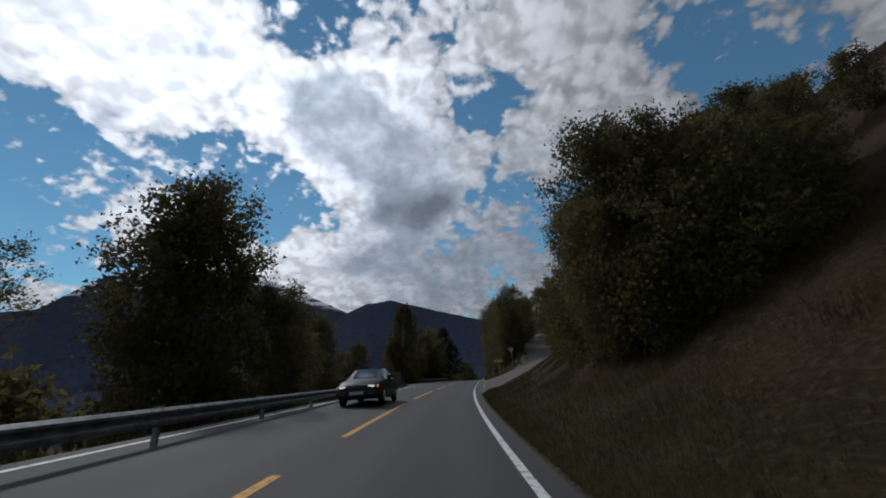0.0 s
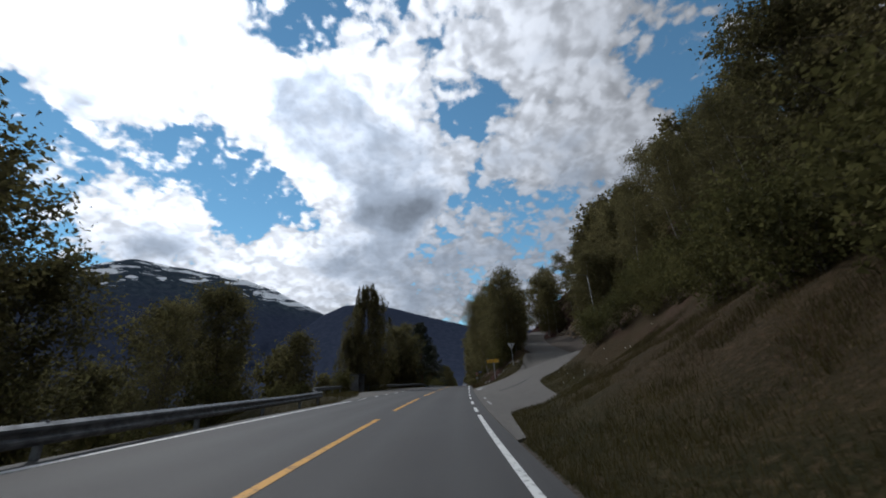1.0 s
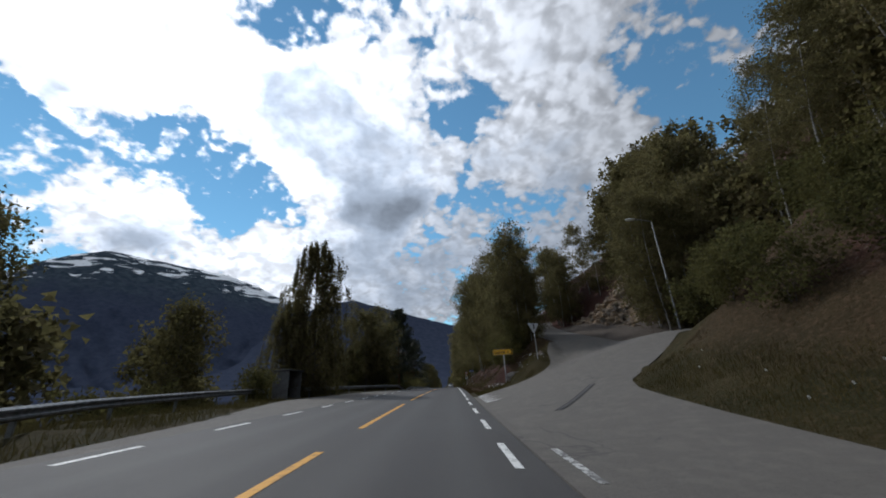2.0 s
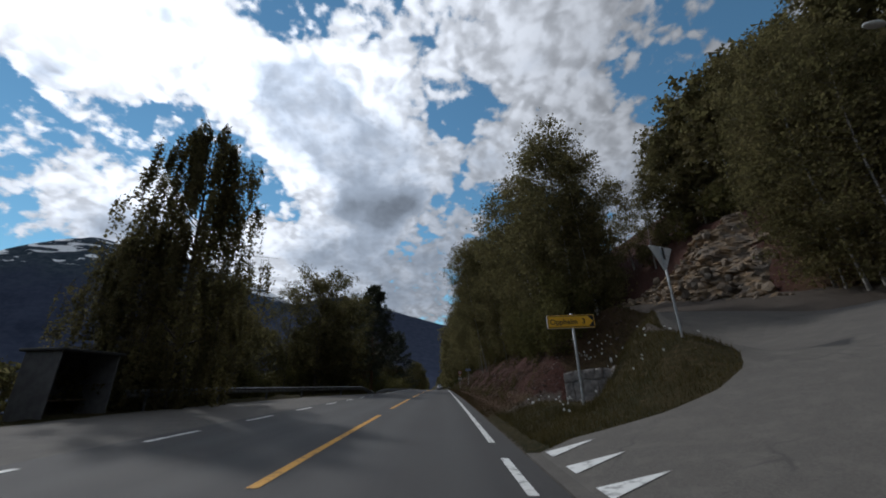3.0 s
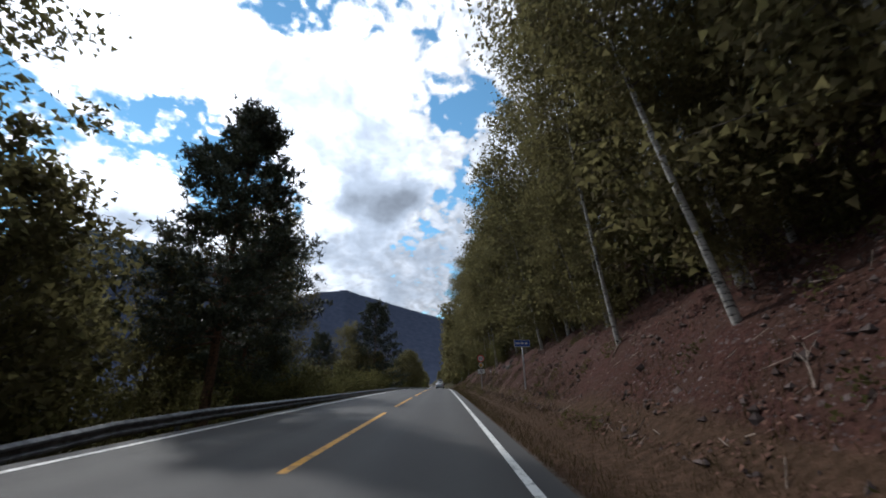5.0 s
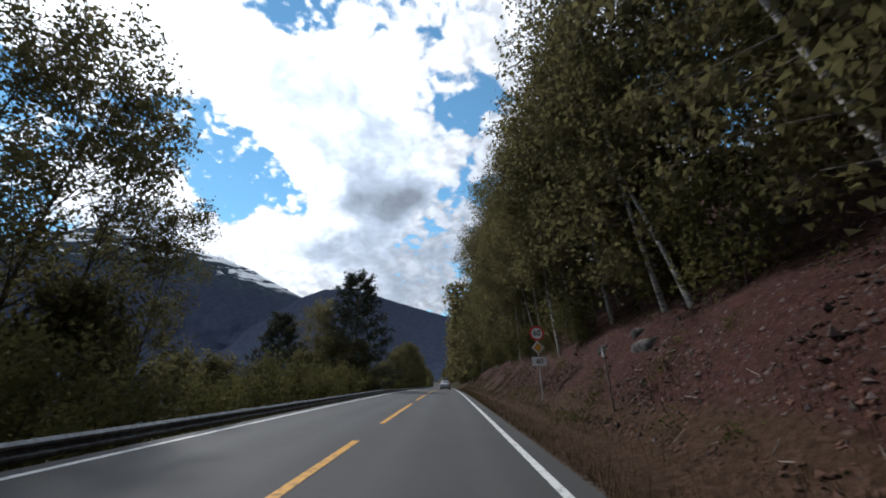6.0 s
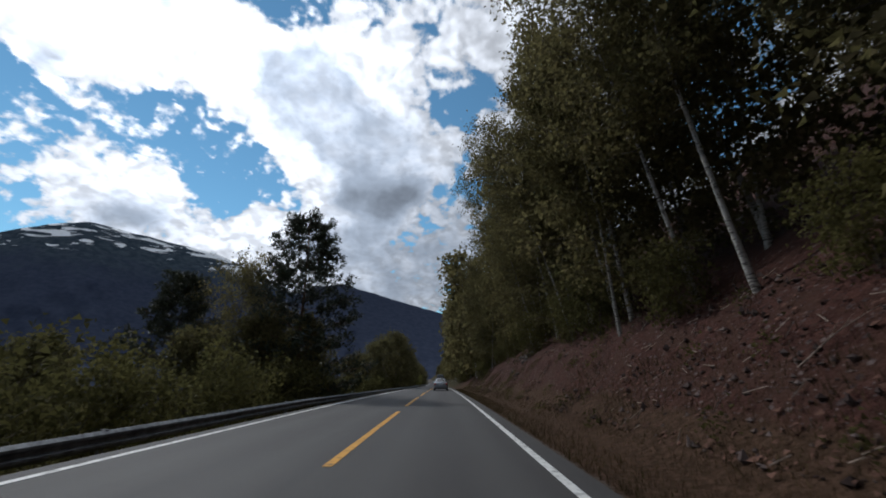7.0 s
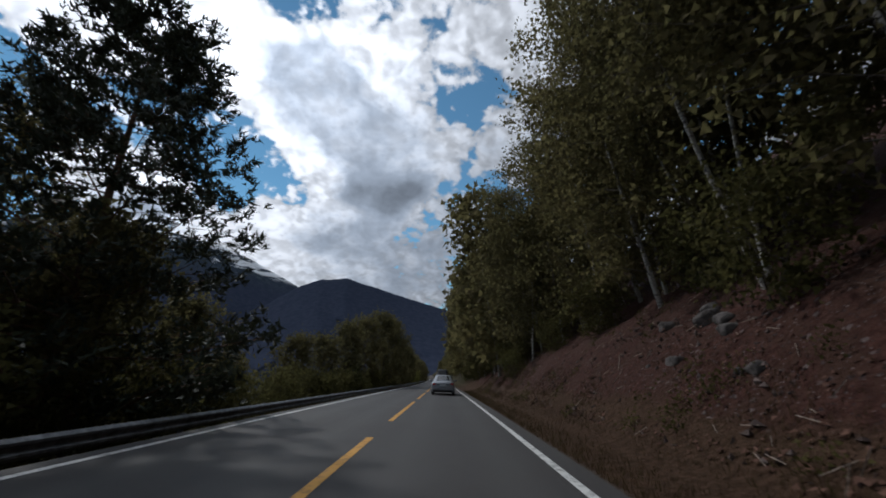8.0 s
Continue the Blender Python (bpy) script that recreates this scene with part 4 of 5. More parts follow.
    plant("birch_far", a + rng.uniform(-1, 1), 27 + rng.uniform(0, 4), rng.uniform(9, 11.5))
for a in range(44, 62, 6):
    plant("birch_far", a + rng.uniform(-1, 1), 38 + rng.uniform(0, 6), rng.uniform(9, 12))
for a, b, h in ((37.5, 15.2, 2.6), (39.6, 14.2, 2.2), (40.6, 16.2, 3.0), (42.2, 15.0, 2.4), (43.8, 16.6, 3.0), (35.6, 13.6, 2.2), (33.4, 14.4, 2.8), (45.8, 15.8, 2.6), (31.4, 12.6, 2.4),
                (22.0, 8.8, 2.2), (20.4, 8.3, 2.2), (24.2, 9.6, 2.4), (18.6, 8.0, 2.0), (26.4, 10.6, 2.4), (28.2, 11.6, 2.4), (23.0, 10.8, 3.2), (19.6, 9.8, 3.2)):
    plant("shrub", a, b, h)
for a in range(36, 58, 3):
    plant("shrub_far", a + rng.uniform(-1, 1), 17.5 + rng.uniform(-1.5, 2.5), rng.uniform(2.2, 3.2))
# the wooded bank after the side road
for a in range(63, 92, 3):
    for b in (18.8, 24.0):
        plant("birch_low" if b < 20 and a < 78 else "birch_far", a + rng.uniform(-1, 1), b + rng.uniform(-1, 1) + (9.4 if a > 69 else 2.0), rng.uniform(12, 16) if a > 69 else rng.uniform(10, 13))
for a, b, h in ((64.2, 19.6, 12), (66.6, 20.2, 13), (69, 21.4, 12.5), (71, 23.4, 12), (62.5, 24, 13), (67.5, 26, 14)):
    plant("birch_low", a, b, h)
for a, b, h in ((90, 18.5, 9), (92, 21, 11), (95, 18.6, 10), (97, 22, 12), (99, 17.5, 11), (93, 25, 12), (88, 24.5, 10), (101, 14.5, 11), (103, 18, 12), (86, 27, 11)):
    plant("birch_mid", a, b, h)
for a in range(71, 90, 3):
    plant("shrub_far", a + rng.uniform(-1, 1), 27.2 + rng.uniform(-0.8, 1.2), rng.uniform(2.2, 3.4))
for a, b, h in ((68.6, 7.2, 2.4), (69.2, 8.3, 3.2), (70.6, 7.0, 2.8), (70.2, 9.0, 3.0), (72.2, 8.5, 3.2), (73.8, 7.4, 2.8), (75.5, 8.2, 3.2), (78, 7.5, 2.6)):
    plant("shrub", a, b, h)
for a, b, h in ((72.6, 9.9, 8.0), (76, 10.3, 8.5), (79.2, 9.8, 9.0), (70.4, 10.3, 6.5)):
    plant("birch_low", a, b, h)
plant("birch_low", 70.4, 9.0, 11.5)
plant("birch_low", 69.5, 9.8, 9.0)
for a, b, h, tip in ((123.2, 7.1, 12.5, 6), (123.9, 7.3, 13, 9), (131.8, 8.2, 13.5, 10), (134.7, 7.4, 12.5, 5), (136.5, 8.3, 13, 11),
                     (93, 7.0, 14, 8), (97.5, 7.0, 13.5, 9), (141.4, 8.2, 14.5, 8), (143.6, 9.0, 15.5, 6), (148.8, 8.4, 15, 16), (151.7, 9.8, 12, 20), (155.9, 10.1, 13.5, 9), (161.5, 11.4, 14, 8), (167.6, 8.3, 12.5, 3), (177.1, 8.2, 12.5, 2)):
    plant("birch", a, b, h, lean=(rng.uniform(-3, 3), -tip))
# two birches leaning along the road
plant("birch", 114.7, 8.2, 14.0, lean=(-15, -1))
plant("birch", 118.8, 10.4, 10.0, lean=(-12, -3))
plant("birch", 112.2, 12.4, 13.0, lean=(-12, -6))
for a in range(90, 176, 5):
    plant("birch" if a in (100, 130, 150) else "birch_low", a + rng.uniform(-1.2, 1.2), rng.uniform(7.9, 8.6) + (0.6 if 136 < a < 166 else 0), rng.uniform(13.0, 15.5), lean=(rng.uniform(-3, 3), -rng.uniform(4, 8)))
for a in range(176, 226, 6):
    plant("birch_far", a + rng.uniform(-1.2, 1.2), rng.uniform(6.2, 6.8), rng.uniform(15, 18), lean=(0, -rng.uniform(3, 7)))
for a in range(71, 225, 4):
    back = 1.1 if a < 108 else 2.4
    plant("birch_low" if a < 112 else "birch_mid" if a < 168 else "birch_far", a + rng.uniform(-1.0, 1.0), rng.uniform(7.4, 8.6) + (back if a < 165 else -1.2), rng.uniform(10.5, 13.5), lean=(0, rng.uniform(-8, -1)))
for a in range(73, 110, 5):
    plant("birch_low", a + rng.uniform(-1.0, 1.0), rng.uniform(7.6, 8.4), rng.uniform(5.0, 8.0), lean=(0, rng.uniform(-10, -3)))
for a in range(86, 220, 5):
    plant("birch_mid" if a < 150 else "birch_far", a + rng.uniform(-1.5, 1.5), rng.uniform(10.5, 13), rng.uniform(12, 14))
for a in range(92, 140, 5):
    plant("birch_mid", a + rng.uniform(-1.5, 1.5), rng.uniform(18.5, 22), rng.uniform(11, 14))
for a in range(400, 560, 14):
    plant("birch_far", a, rng.uniform(6.0, 12), rng.uniform(11, 14))
    plant("broad_far", a, rng.uniform(-12, -7), rng.uniform(8, 11))
for a in range(226, 400, 7):
    plant("birch_far", a + rng.uniform(-1.5, 1.5), rng.uniform(6.0, 7.5), rng.uniform(10, 13))
    plant("broad_far", a + rng.uniform(-1.5, 1.5), rng.uniform(-8.5, -7), rng.uniform(7, 10))
for a in range(77, 230, 5):
    plant("shrub", a + rng.uniform(-1.0, 1.0), rng.uniform(7.4, 9.2) - 1.6 * (a > 165), rng.uniform(1.8, 3.6))
for stock in KINDS.values():
    for src in stock:
        if src.name not in used:
            for c in list(src.children):
                bpy.data.objects.remove(c)
            bpy.data.objects.remove(src)

# ---- rails ----


def make_rail(path, label, low_end=False):
    """A steel beam along (s, lat, top) points, on posts four metres apart."""
    pts = [place(a, b, c, ground=False) for a, b, c in path]
    dense, marks, run = [], [], 0.0
    for p, q in zip(pts[:-1], pts[1:]):
        k = max(1, int(np.linalg.norm(q - p) / 1.0))
        for i in range(k):
            dense.append(p + (q - p) * i / k)
    dense.append(pts[-1])
    base = dense[0].copy()
    rail = new("guard_rail")
    rail.location = base
    dense = [d - base for d in dense]
    # folded section: out from the posts, down from the top
    fold = [(0.0, 0.0), (0.02, -0.015), (0.07, -0.055), (0.07, -0.095), (0.015, -0.135), (0.015, -0.175), (0.07, -0.215), (0.07, -0.255), (0.02, -0.295), (0.0, -0.31)]
    v, f = [], []
    m = len(fold) * 2
    for i, d in enumerate(dense):
        t = dense[min(i + 1, len(dense) - 1)] - dense[max(i - 1, 0)]
        nrm = np.array([t[1], -t[0], 0.0])
        nrm /= np.linalg.norm(nrm)
        for o, z in fold:
            v.append(d + nrm * o + np.array([0, 0, z]))
        for o, z in reversed(fold):
            v.append(d + nrm * (o - 0.006) + np.array([0, 0, z]))
    for i in range(len(dense) - 1):
        for j in range(m):
            a, b = i * m + j, i * m + (j + 1) % m
            f.append((a, b, b + m, a + m))
    part("beam", mesh("beam", v, f, M["steel"]), rail)
    post = None
    for i in range(1, len(dense), 4):
        if post is None:
            bm = bmesh.new()
            bmesh.ops.create_cube(bm, size=1.0, matrix=Matrix.Translation((0, 0, -0.5)) @ Matrix.Diagonal((0.06, 0.11, 1.1, 1)))
            bmesh.ops.bevel(bm, geom=bm.edges[:], offset=0.008, segments=1, affect="EDGES")
            post = from_bm("post", bm, M["steel"])
        t = dense[min(i + 1, len(dense) - 1)] - dense[i - 1]
        nrm = np.array([t[1], -t[0], 0.0]) / np.hypot(t[0], t[1])
        ob = part("post", post, rail)
        ob.location = Vector(dense[i] - nrm * 0.04 + np.array([0, 0, -0.03]))
        ob.rotation_euler = (0, 0, math.atan2(t[1], t[0]))
    return tagged(rail, label, "guard rail", "guard rails")


make_rail([(-50, -4.6, 0.42), (34, -4.6, 0.46), (38, -4.8, 0.52), (42, -6.8, 0.62), (46, -8.4, 0.72), (54, -9.9, 0.82), (63.6, -11.4, 0.84)],
          "galvanised steel guard rail bending away round the lay-by")
make_rail([(66.5, -9.9, 0.78), (73, -9.2, 0.76), (80, -7.9, 0.68), (85.5, -5.8, 0.64), (87.6, -5.1, 0.62), (90.4, -4.5, 0.06)], "galvanised steel guard rail behind the lay-by, its end sloping down")
make_rail([(92, -4.6, 0.06), (95, -4.5, 0.26), (98, -4.5, 0.29), (140, -4.4, 0.27), (200, -4.4, 0.28), (300, -4.4, 0.28)], "weathered steel guard rail along the verge")

# ---- signs and posts ----


def plate(name, corners, thick, mat, parent, label="", y=0.0):
    """A flat plate in the x-z plane, its face at y, facing the traffic."""
    bm = bmesh.new()
    front = [bm.verts.new((x, y, z)) for x, z in corners]
    back = [bm.verts.new((x, y + thick, z)) for x, z in corners]
    k = len(corners)
    bm.faces.new(front)
    bm.faces.new(list(reversed(back)))
    for i in range(k):
        bm.faces.new((front[i], back[i], back[(i + 1) % k], front[(i + 1) % k]))
    bmesh.ops.recalc_face_normals(bm, faces=bm.faces[:])
    return part(name, from_bm(name, bm, mat), parent, label)


def disc(r, z, n=40, x=0.0):
    return [(x + r * math.cos(2 * math.pi * i / n), z + r * math.sin(2 * math.pi * i / n)) for i in range(n)]


def box(w, h, z, r=0.03, x=0.0):
    out = []
    for cx, cz, a0 in ((1, -1, -90), (1, 1, 0), (-1, 1, 90), (-1, -1, 180)):
        for i in range(4):
            a = radians(a0 + 30 * i)
            out.append((x + cx * (w / 2 - r) + r * math.cos(a), z + cz * (h / 2 - r) + r * math.sin(a)))
    return out


def lettering(text, size, x, z, mat, parent, y):
    curve = bpy.data.curves.new("lettering", "FONT")
    curve.body, curve.size, curve.align_x, curve.align_y = text, size, "CENTER", "CENTER"
    curve.extrude, curve.offset = 0.001, 0.006 * size / 0.3
    tmp = bpy.data.objects.new("lettering", curve)
    scene.collection.objects.link(tmp)
    bpy.context.view_layer.update()
    me = bpy.data.meshes.new_from_object(tmp.evaluated_get(bpy.context.evaluated_depsgraph_get()))
    bpy.data.objects.remove(tmp)
    me.transform(Matrix.Translation((x, y, z)) @ Matrix.Rotation(radians(90), 4, "X"))
    me.materials.clear()
    me.materials.append(mat)
    return part("lettering", me, parent)


def pole(parent, top, r=0.03, mat="post_grey", name="pole", y=0.035, foot=-0.3):
    t = Tubes()
    t.add([(0, y, foot), (0, y, top * 0.5), (0, y, top)], [r, r, r], 10)
    return part(name, t.mesh(name, M[mat]), parent)


def slab(name, size, centre, mat, parent, bevel=0.01, label=""):
    bm = bmesh.new()
    bmesh.ops.create_cube(bm, size=1.0, matrix=Matrix.Translation(centre) @ Matrix.Diagonal((*size, 1)))
    bmesh.ops.bevel(bm, geom=bm.edges[:], offset=bevel, segments=1, affect="EDGES")
    return part(name, from_bm(name, bm, mat), parent, label)


def sign_base(name, s, lat, turn=0.0):
    e = new(name)
    e.matrix_world = at(s, lat, 0.0, turn)
    return e, float(rise(s, lat))


def speed_sign():
    e, g = sign_base("speed_sign", 119.9, 5.32)
    pole(e, 3.1 - g, 0.027)
    z = 2.90 - g
    ring = plate("speed_disc", disc(0.285, z), 0.02, M["red_paint"], e, "red-rimmed round speed plate")
    plate("disc_face", disc(0.205, z), 0.004, M["white_paint"], ring, "", -0.004)
    lettering("60", 0.30, 0, z, M["black_paint"], ring, -0.007)
    z = 2.36 - g
    d = None
    for r, mat, y in ((0.25, "sign_back", 0.0), (0.232, "cream_paint", -0.003), (0.16, "black_paint", -0.006), (0.148, "sign_orange", -0.009)):
        corners = [(0, z - r), (r, z), (0, z + r), (-r, z)]
        if d is None:
            d = plate("priority_diamond", corners, 0.02, M[mat], e, "cream-edged diamond plate with orange centre")
        else:
            plate("diamond_face", corners, 0.003, M[mat], d, "", y)
    z = 1.85 - g
    b = plate("number_plate", box(0.60, 0.36, z), 0.02, M["black_paint"], e, "white oblong plate with black border")
    plate("plate_face", box(0.575, 0.335, z), 0.004, M["white_paint"], b, "", -0.004)
    lettering("60", 0.27, 0.02, z, M["black_paint"], b, -0.007)
    for z in (2.96, 2.84, 2.36, 1.92, 1.78):
        slab("clamp", (0.1, 0.05, 0.03), (0, 0.035, z - g), M["post_grey"], e, 0.004)
    tagged(e, "grey pole with round speed sign, priority diamond and number plate", "road sign")


def direction_sign():
    e, g = sign_base("direction_sign", 63.0, 6.2, -4)
    pole(e, 3.15 - g, 0.038)
    z, w, h = 2.91 - g, 1.44, 0.40
    plate("back_panel", box(w, h, z, 0.03, -0.05), 0.02, M["sign_back"], e, "pale back panel", 0.07)
    b = plate("sign_panel", box(w, h, z, 0.03, -0.05), 0.03, M["sign_back"], e, "yellow panel with black border and arrow point", 0.0)
    plate("ground_colour", box(w - 0.006, h - 0.006, z, 0.028, -0.05), 0.002, M["sign_yellow"], b, "", -0.002)
    plate("border", box(w - 0.05, h - 0.05, z, 0.02, -0.05), 0.003, M["black_paint"], b, "", -0.005)
    left, right = -w / 2 - 0.05 + 0.045, w / 2 - 0.05 - 0.045
    plate("face", [(left, z - h / 2 + 0.045), (right - 0.14, z - h / 2 + 0.045), (right, z), (right - 0.14, z + h / 2 - 0.045), (left, z + h / 2 - 0.045)], 0.003, M["sign_yellow"], b, "", -0.008)
    lettering("Oppheim", 0.225, -0.27, z - 0.015, M["black_paint"], b, -0.011)
    lettering("3", 0.225, 0.34, z - 0.005, M["black_paint"], b, -0.011)
    tagged(e, "yellow direction sign with black lettering on a grey pole", "road sign")


def giveway_sign():
    e, g = sign_base("give_way_sign", 61.05, 8.22, 203)
    pole(e, 4.62 - g, 0.03)
    z, r = 4.64 - g, 0.45
    tri = [(0, z - 0.74), (r, z - 0.03), (r - 0.04, z), (-r + 0.04, z), (-r, z - 0.03)]
    d = plate("sign_panel", tri, 0.018, M["sign_back"], e, "grey metal back of the triangular plate", 0.0)
    plate("rim", [(0, z - 0.73), (r - 0.01, z - 0.02), (-r + 0.01, z - 0.02)], 0.003, M["red_paint"], d, "red rim", -0.003)
    plate("face", [(0, z - 0.53), (r - 0.15, z - 0.09), (-r + 0.15, z - 0.09)], 0.003, M["white_paint"], d, "white face", -0.006)
    slab("clamp", (0.09, 0.02, 0.34), (0, 0.07, z - 0.22), M["dark_panel"], e, 0.006, "dark clamp on the pole")
    tagged(e, "triangular give-way sign seen from its grey back", "road sign")


def blue_sign():
    e, g = sign_base("blue_sign", 104.2, 5.7, 3)
    pole(e, 2.9 - g, 0.03)
    z = 2.75 - g
    b = plate("sign_panel", box(0.72, 0.30, z, 0.02), 0.02, M["white_paint"], e, "blue panel with white edge")
    plate("face", box(0.69, 0.27, z, 0.02), 0.003, M["sign_blue"], b, "", -0.003)
    for x, w in ((-0.2, 0.16), (0.0, 0.14), (0.18, 0.12)):
        plate("bar", box(w, 0.07, z, 0.01, x), 0.003, M["white_paint"], b, "", -0.006)
    tagged(e, "small blue sign with white bars on a grey pole", "road sign")


def marker_post(s, lat, height, lean, label):
    e = new("marker_post")
    e.matrix_world = at(s, lat, 0.0, 0, tilt=lean)
    t = Tubes()
    t.add([(0, 0, -0.2), (0, 0, height - 0.18)], [0.022, 0.02], 8)
    part("stick", t.mesh("stick", M["bark"]), e)
    t = Tubes()
    t.add([(0, 0, height - 0.18), (0, 0, height - 0.02), (0, 0, height)], [0.042, 0.04, 0.025], 8)
    part("cap", t.mesh("cap", M["worn_line"]), e, "dirty white cap")
    tagged(e, label, "marker post")


speed_sign()
direction_sign()
giveway_sign()
blue_sign()
marker_post(113.9, 5.42, 1.35, (2, -3), "thin brown marker stick with a dirty white cap")
marker_post(66.2, 8.6, 0.36, (0, 0), "short pale marker peg in the grass above the wall")


def street_lamp():
    e = new("street_lamp")
    e.matrix_world = at(60.2, 17.9)
    g = float(rise(60.2, 17.9))
    top = 11.6 - g
    t = Tubes()
    t.add([(0, 0, -0.5), (0, 0, 1.2), (0, 0, top)], [0.07, 0.065, 0.035], 10)
    part("mast", t.mesh("mast", M["steel"]), e)
    t = Tubes()
    t.add([(0, 0, top), (-0.5, 0, top + 0.16), (-1.3, -0.1, top + 0.22)], [0.03, 0.028, 0.025], 8)
    part("arm", t.mesh("arm", M["steel"]), e)
    bm = bmesh.new()
    bmesh.ops.create_uvsphere(bm, u_segments=14, v_segments=8, radius=1.0, matrix=Matrix.Translation((-1.6, -0.12, top + 0.22)) @ Matrix.Diagonal((0.38, 0.15, 0.09, 1)))
    part("lamp_head", from_bm("lamp_head", bm, M["white_paint"], True), e, "pale oblong lamp head")
    tagged(e, "tall grey street lamp with a curved arm beside the side road", "street lamp")


street_lamp()


def bus_shelter():
    e = new("bus_shelter")
    e.matrix_world = at(64.9, -10.6, 0.0, -4)
    slab("side_wall", (1.25, 0.06, 2.1), (0, -1.05, 0.95), M["grey_panel"], e)
    slab("side_wall", (1.25, 0.06, 2.1), (0, 1.05, 0.95), M["grey_panel"], e)
    slab("back_wall", (0.06, 2.04, 2.1), (-0.59, 0, 0.95), M["dark_panel"], e)
    slab("roof", (1.5, 2.4, 0.1), (0.0, 0, 2.05), M["dark_panel"], e, 0.02, "flat dark roof")
    slab("bench", (0.4, 1.9, 0.05), (-0.34, 0, 0.5), M["plank"], e)
    tagged(e, "small grey bus shelter with a flat dark roof", "bus shelter")


bus_shelter()

# ---- stones ----


def rock_mesh(name, seed, size, mat, sub=2, rough=0.28, smooth=False, square=0.75):
    bm = bmesh.new()
    bmesh.ops.create_icosphere(bm, subdivisions=sub, radius=1.0)
    for v in bm.verts:
        d = v.co.normalized()
        cut = max(abs(d.x), abs(d.y), abs(d.z)) ** square
        k = (1 + rough * noise.fractal(d * 1.4 + Vector((seed * 7.1, 0, 0)), 0.9, 2.0, 4)) / cut * 0.85
        v.co = Vector((d.x * size[0], d.y * size[1], d.z * size[2])) * k
    return from_bm(name, bm, mat, smooth)


def cut_stone(name, corners, deep, seed, mat):
    """A squared block: an uneven face of four corners in the x-z plane, worn rims, its body behind the face."""
    r = random.Random(seed)
    bm = bmesh.new()
    n = 7
    grid = []
    (x0, z0), (x1, z1), (x2, z2), (x3, z3) = corners
    for j in range(n):
        row = []
        for i in range(n):
            u, w = i / (n - 1), j / (n - 1)
            x = (x0 * (1 - u) + x1 * u) * (1 - w) + (x3 * (1 - u) + x2 * u) * w
            z = (z0 * (1 - u) + z1 * u) * (1 - w) + (z3 * (1 - u) + z2 * u) * w
            rim = min(i, n - 1 - i, j, n - 1 - j)
            q = Vector((x * 3.1, z * 3.1, seed * 1.7))
            y = 0.025 * noise.fractal(q, 0.8, 2.0, 4) + (0.02 if rim == 0 else 0.0)
            wob = 0.014 if rim == 0 else 0.0
            row.append(bm.verts.new((x + wob * r.uniform(-1, 1), y, z + wob * r.uniform(-1, 1))))
        grid.append(row)
    for j in range(n - 1):
        for i in range(n - 1):
            bm.faces.new((grid[j][i], grid[j][i + 1], grid[j + 1][i + 1], grid[j + 1][i]))
    rim = [q for q in bm.edges if q.is_boundary]
    made = bmesh.ops.extrude_edge_only(bm, edges=rim)["geom"]
    for q in made:
        if isinstance(q, bmesh.types.BMVert):
            q.co.y = deep
    return from_bm(name, bm, mat)


def stone_wall():
    """Two courses of cut blocks, then boulders where the wall runs into the grass."""
    e = new("stone_wall")
    e.matrix_world = at(66.3, 6.72, 0.0, ground=False) @ Matrix.Rotation(math.atan2(-0.69, 0.724), 4, "Z")
    r = random.Random(8)
    top = [(0.0, 1.44), (0.42, 1.50), (0.80, 1.53), (1.22, 1.55), (1.52, 1.56), (1.85, 1.50)]
    joint = [(0.0, 1.06), (0.36, 1.08), (0.76, 1.21), (1.16, 1.15), (1.48, 1.20), (1.80, 1.10)]
    under = [(0.0, 1.06), (0.34, 1.08), (0.74, 1.21), (1.08, 1.15), (1.28, 1.16), (1.56, 1.18), (1.80, 1.10)]
    base = [(0.02, 0.30), (0.40, 0.30), (0.70, 0.30), (1.04, 0.30), (1.32, 0.30), (1.60, 0.30), (1.84, 0.30)]
    gap = 0.009
    for k, (lo, hi) in enumerate([((joint[i], joint[i + 1]), (top[i], top[i + 1])) for i in range(5)] + [((base[i], base[i + 1]), (under[i], under[i + 1])) for i in range(6)]):
        (a, b), (d, c) = lo, hi
        g = gap if k in (0, 4, 5, 9, 10) else gap * 0.3
        part("stone", cut_stone("stone", [(a[0] + g, a[1] + gap), (b[0] - g, b[1] + gap), (c[0] - g, c[1] - gap), (d[0] + g, d[1] - gap)], 0.6, 20 + k, M["stone"]), e)
    for k, (u, z, w, h) in enumerate(((2.02, 1.40, 0.42, 0.46), (1.98, 0.98, 0.36, 0.30), (2.08, 0.62, 0.44, 0.40), (2.44, 1.30, 0.44, 0.40), (2.40, 0.92, 0.40, 0.36), (2.52, 0.60, 0.46, 0.34), (2.86, 1.26, 0.42, 0.38),
                                      (2.82, 0.84, 0.46, 0.42), (3.22, 1.10, 0.44, 0.50), (1.30, 0.44, 0.34, 0.22), (0.62, 0.42, 0.30, 0.2), (3.30, 0.72, 0.40, 0.34))):
        ob = part("stone", rock_mesh("stone", 60 + k, (w / 2, 0.26, h / 2), M["stone"], 3, 0.26, True, 0.55), e, "rounded grey boulder")
        ob.location = (u, 0.12 if z > 0.5 else -0.02, z)
        ob.rotation_euler = (radians(r.uniform(-8, 8)), radians(r.uniform(-14, 14)), radians(r.uniform(-10, 10)))
    slab("mortar", (3.4, 0.5, 1.0), (1.75, 0.36, 0.86), M["stone"], e, 0.02, "dark joints between the stones")
    tagged(e, "low wall of grey cut stone blocks ending in rounded boulders", "stone wall")


stone_wall()


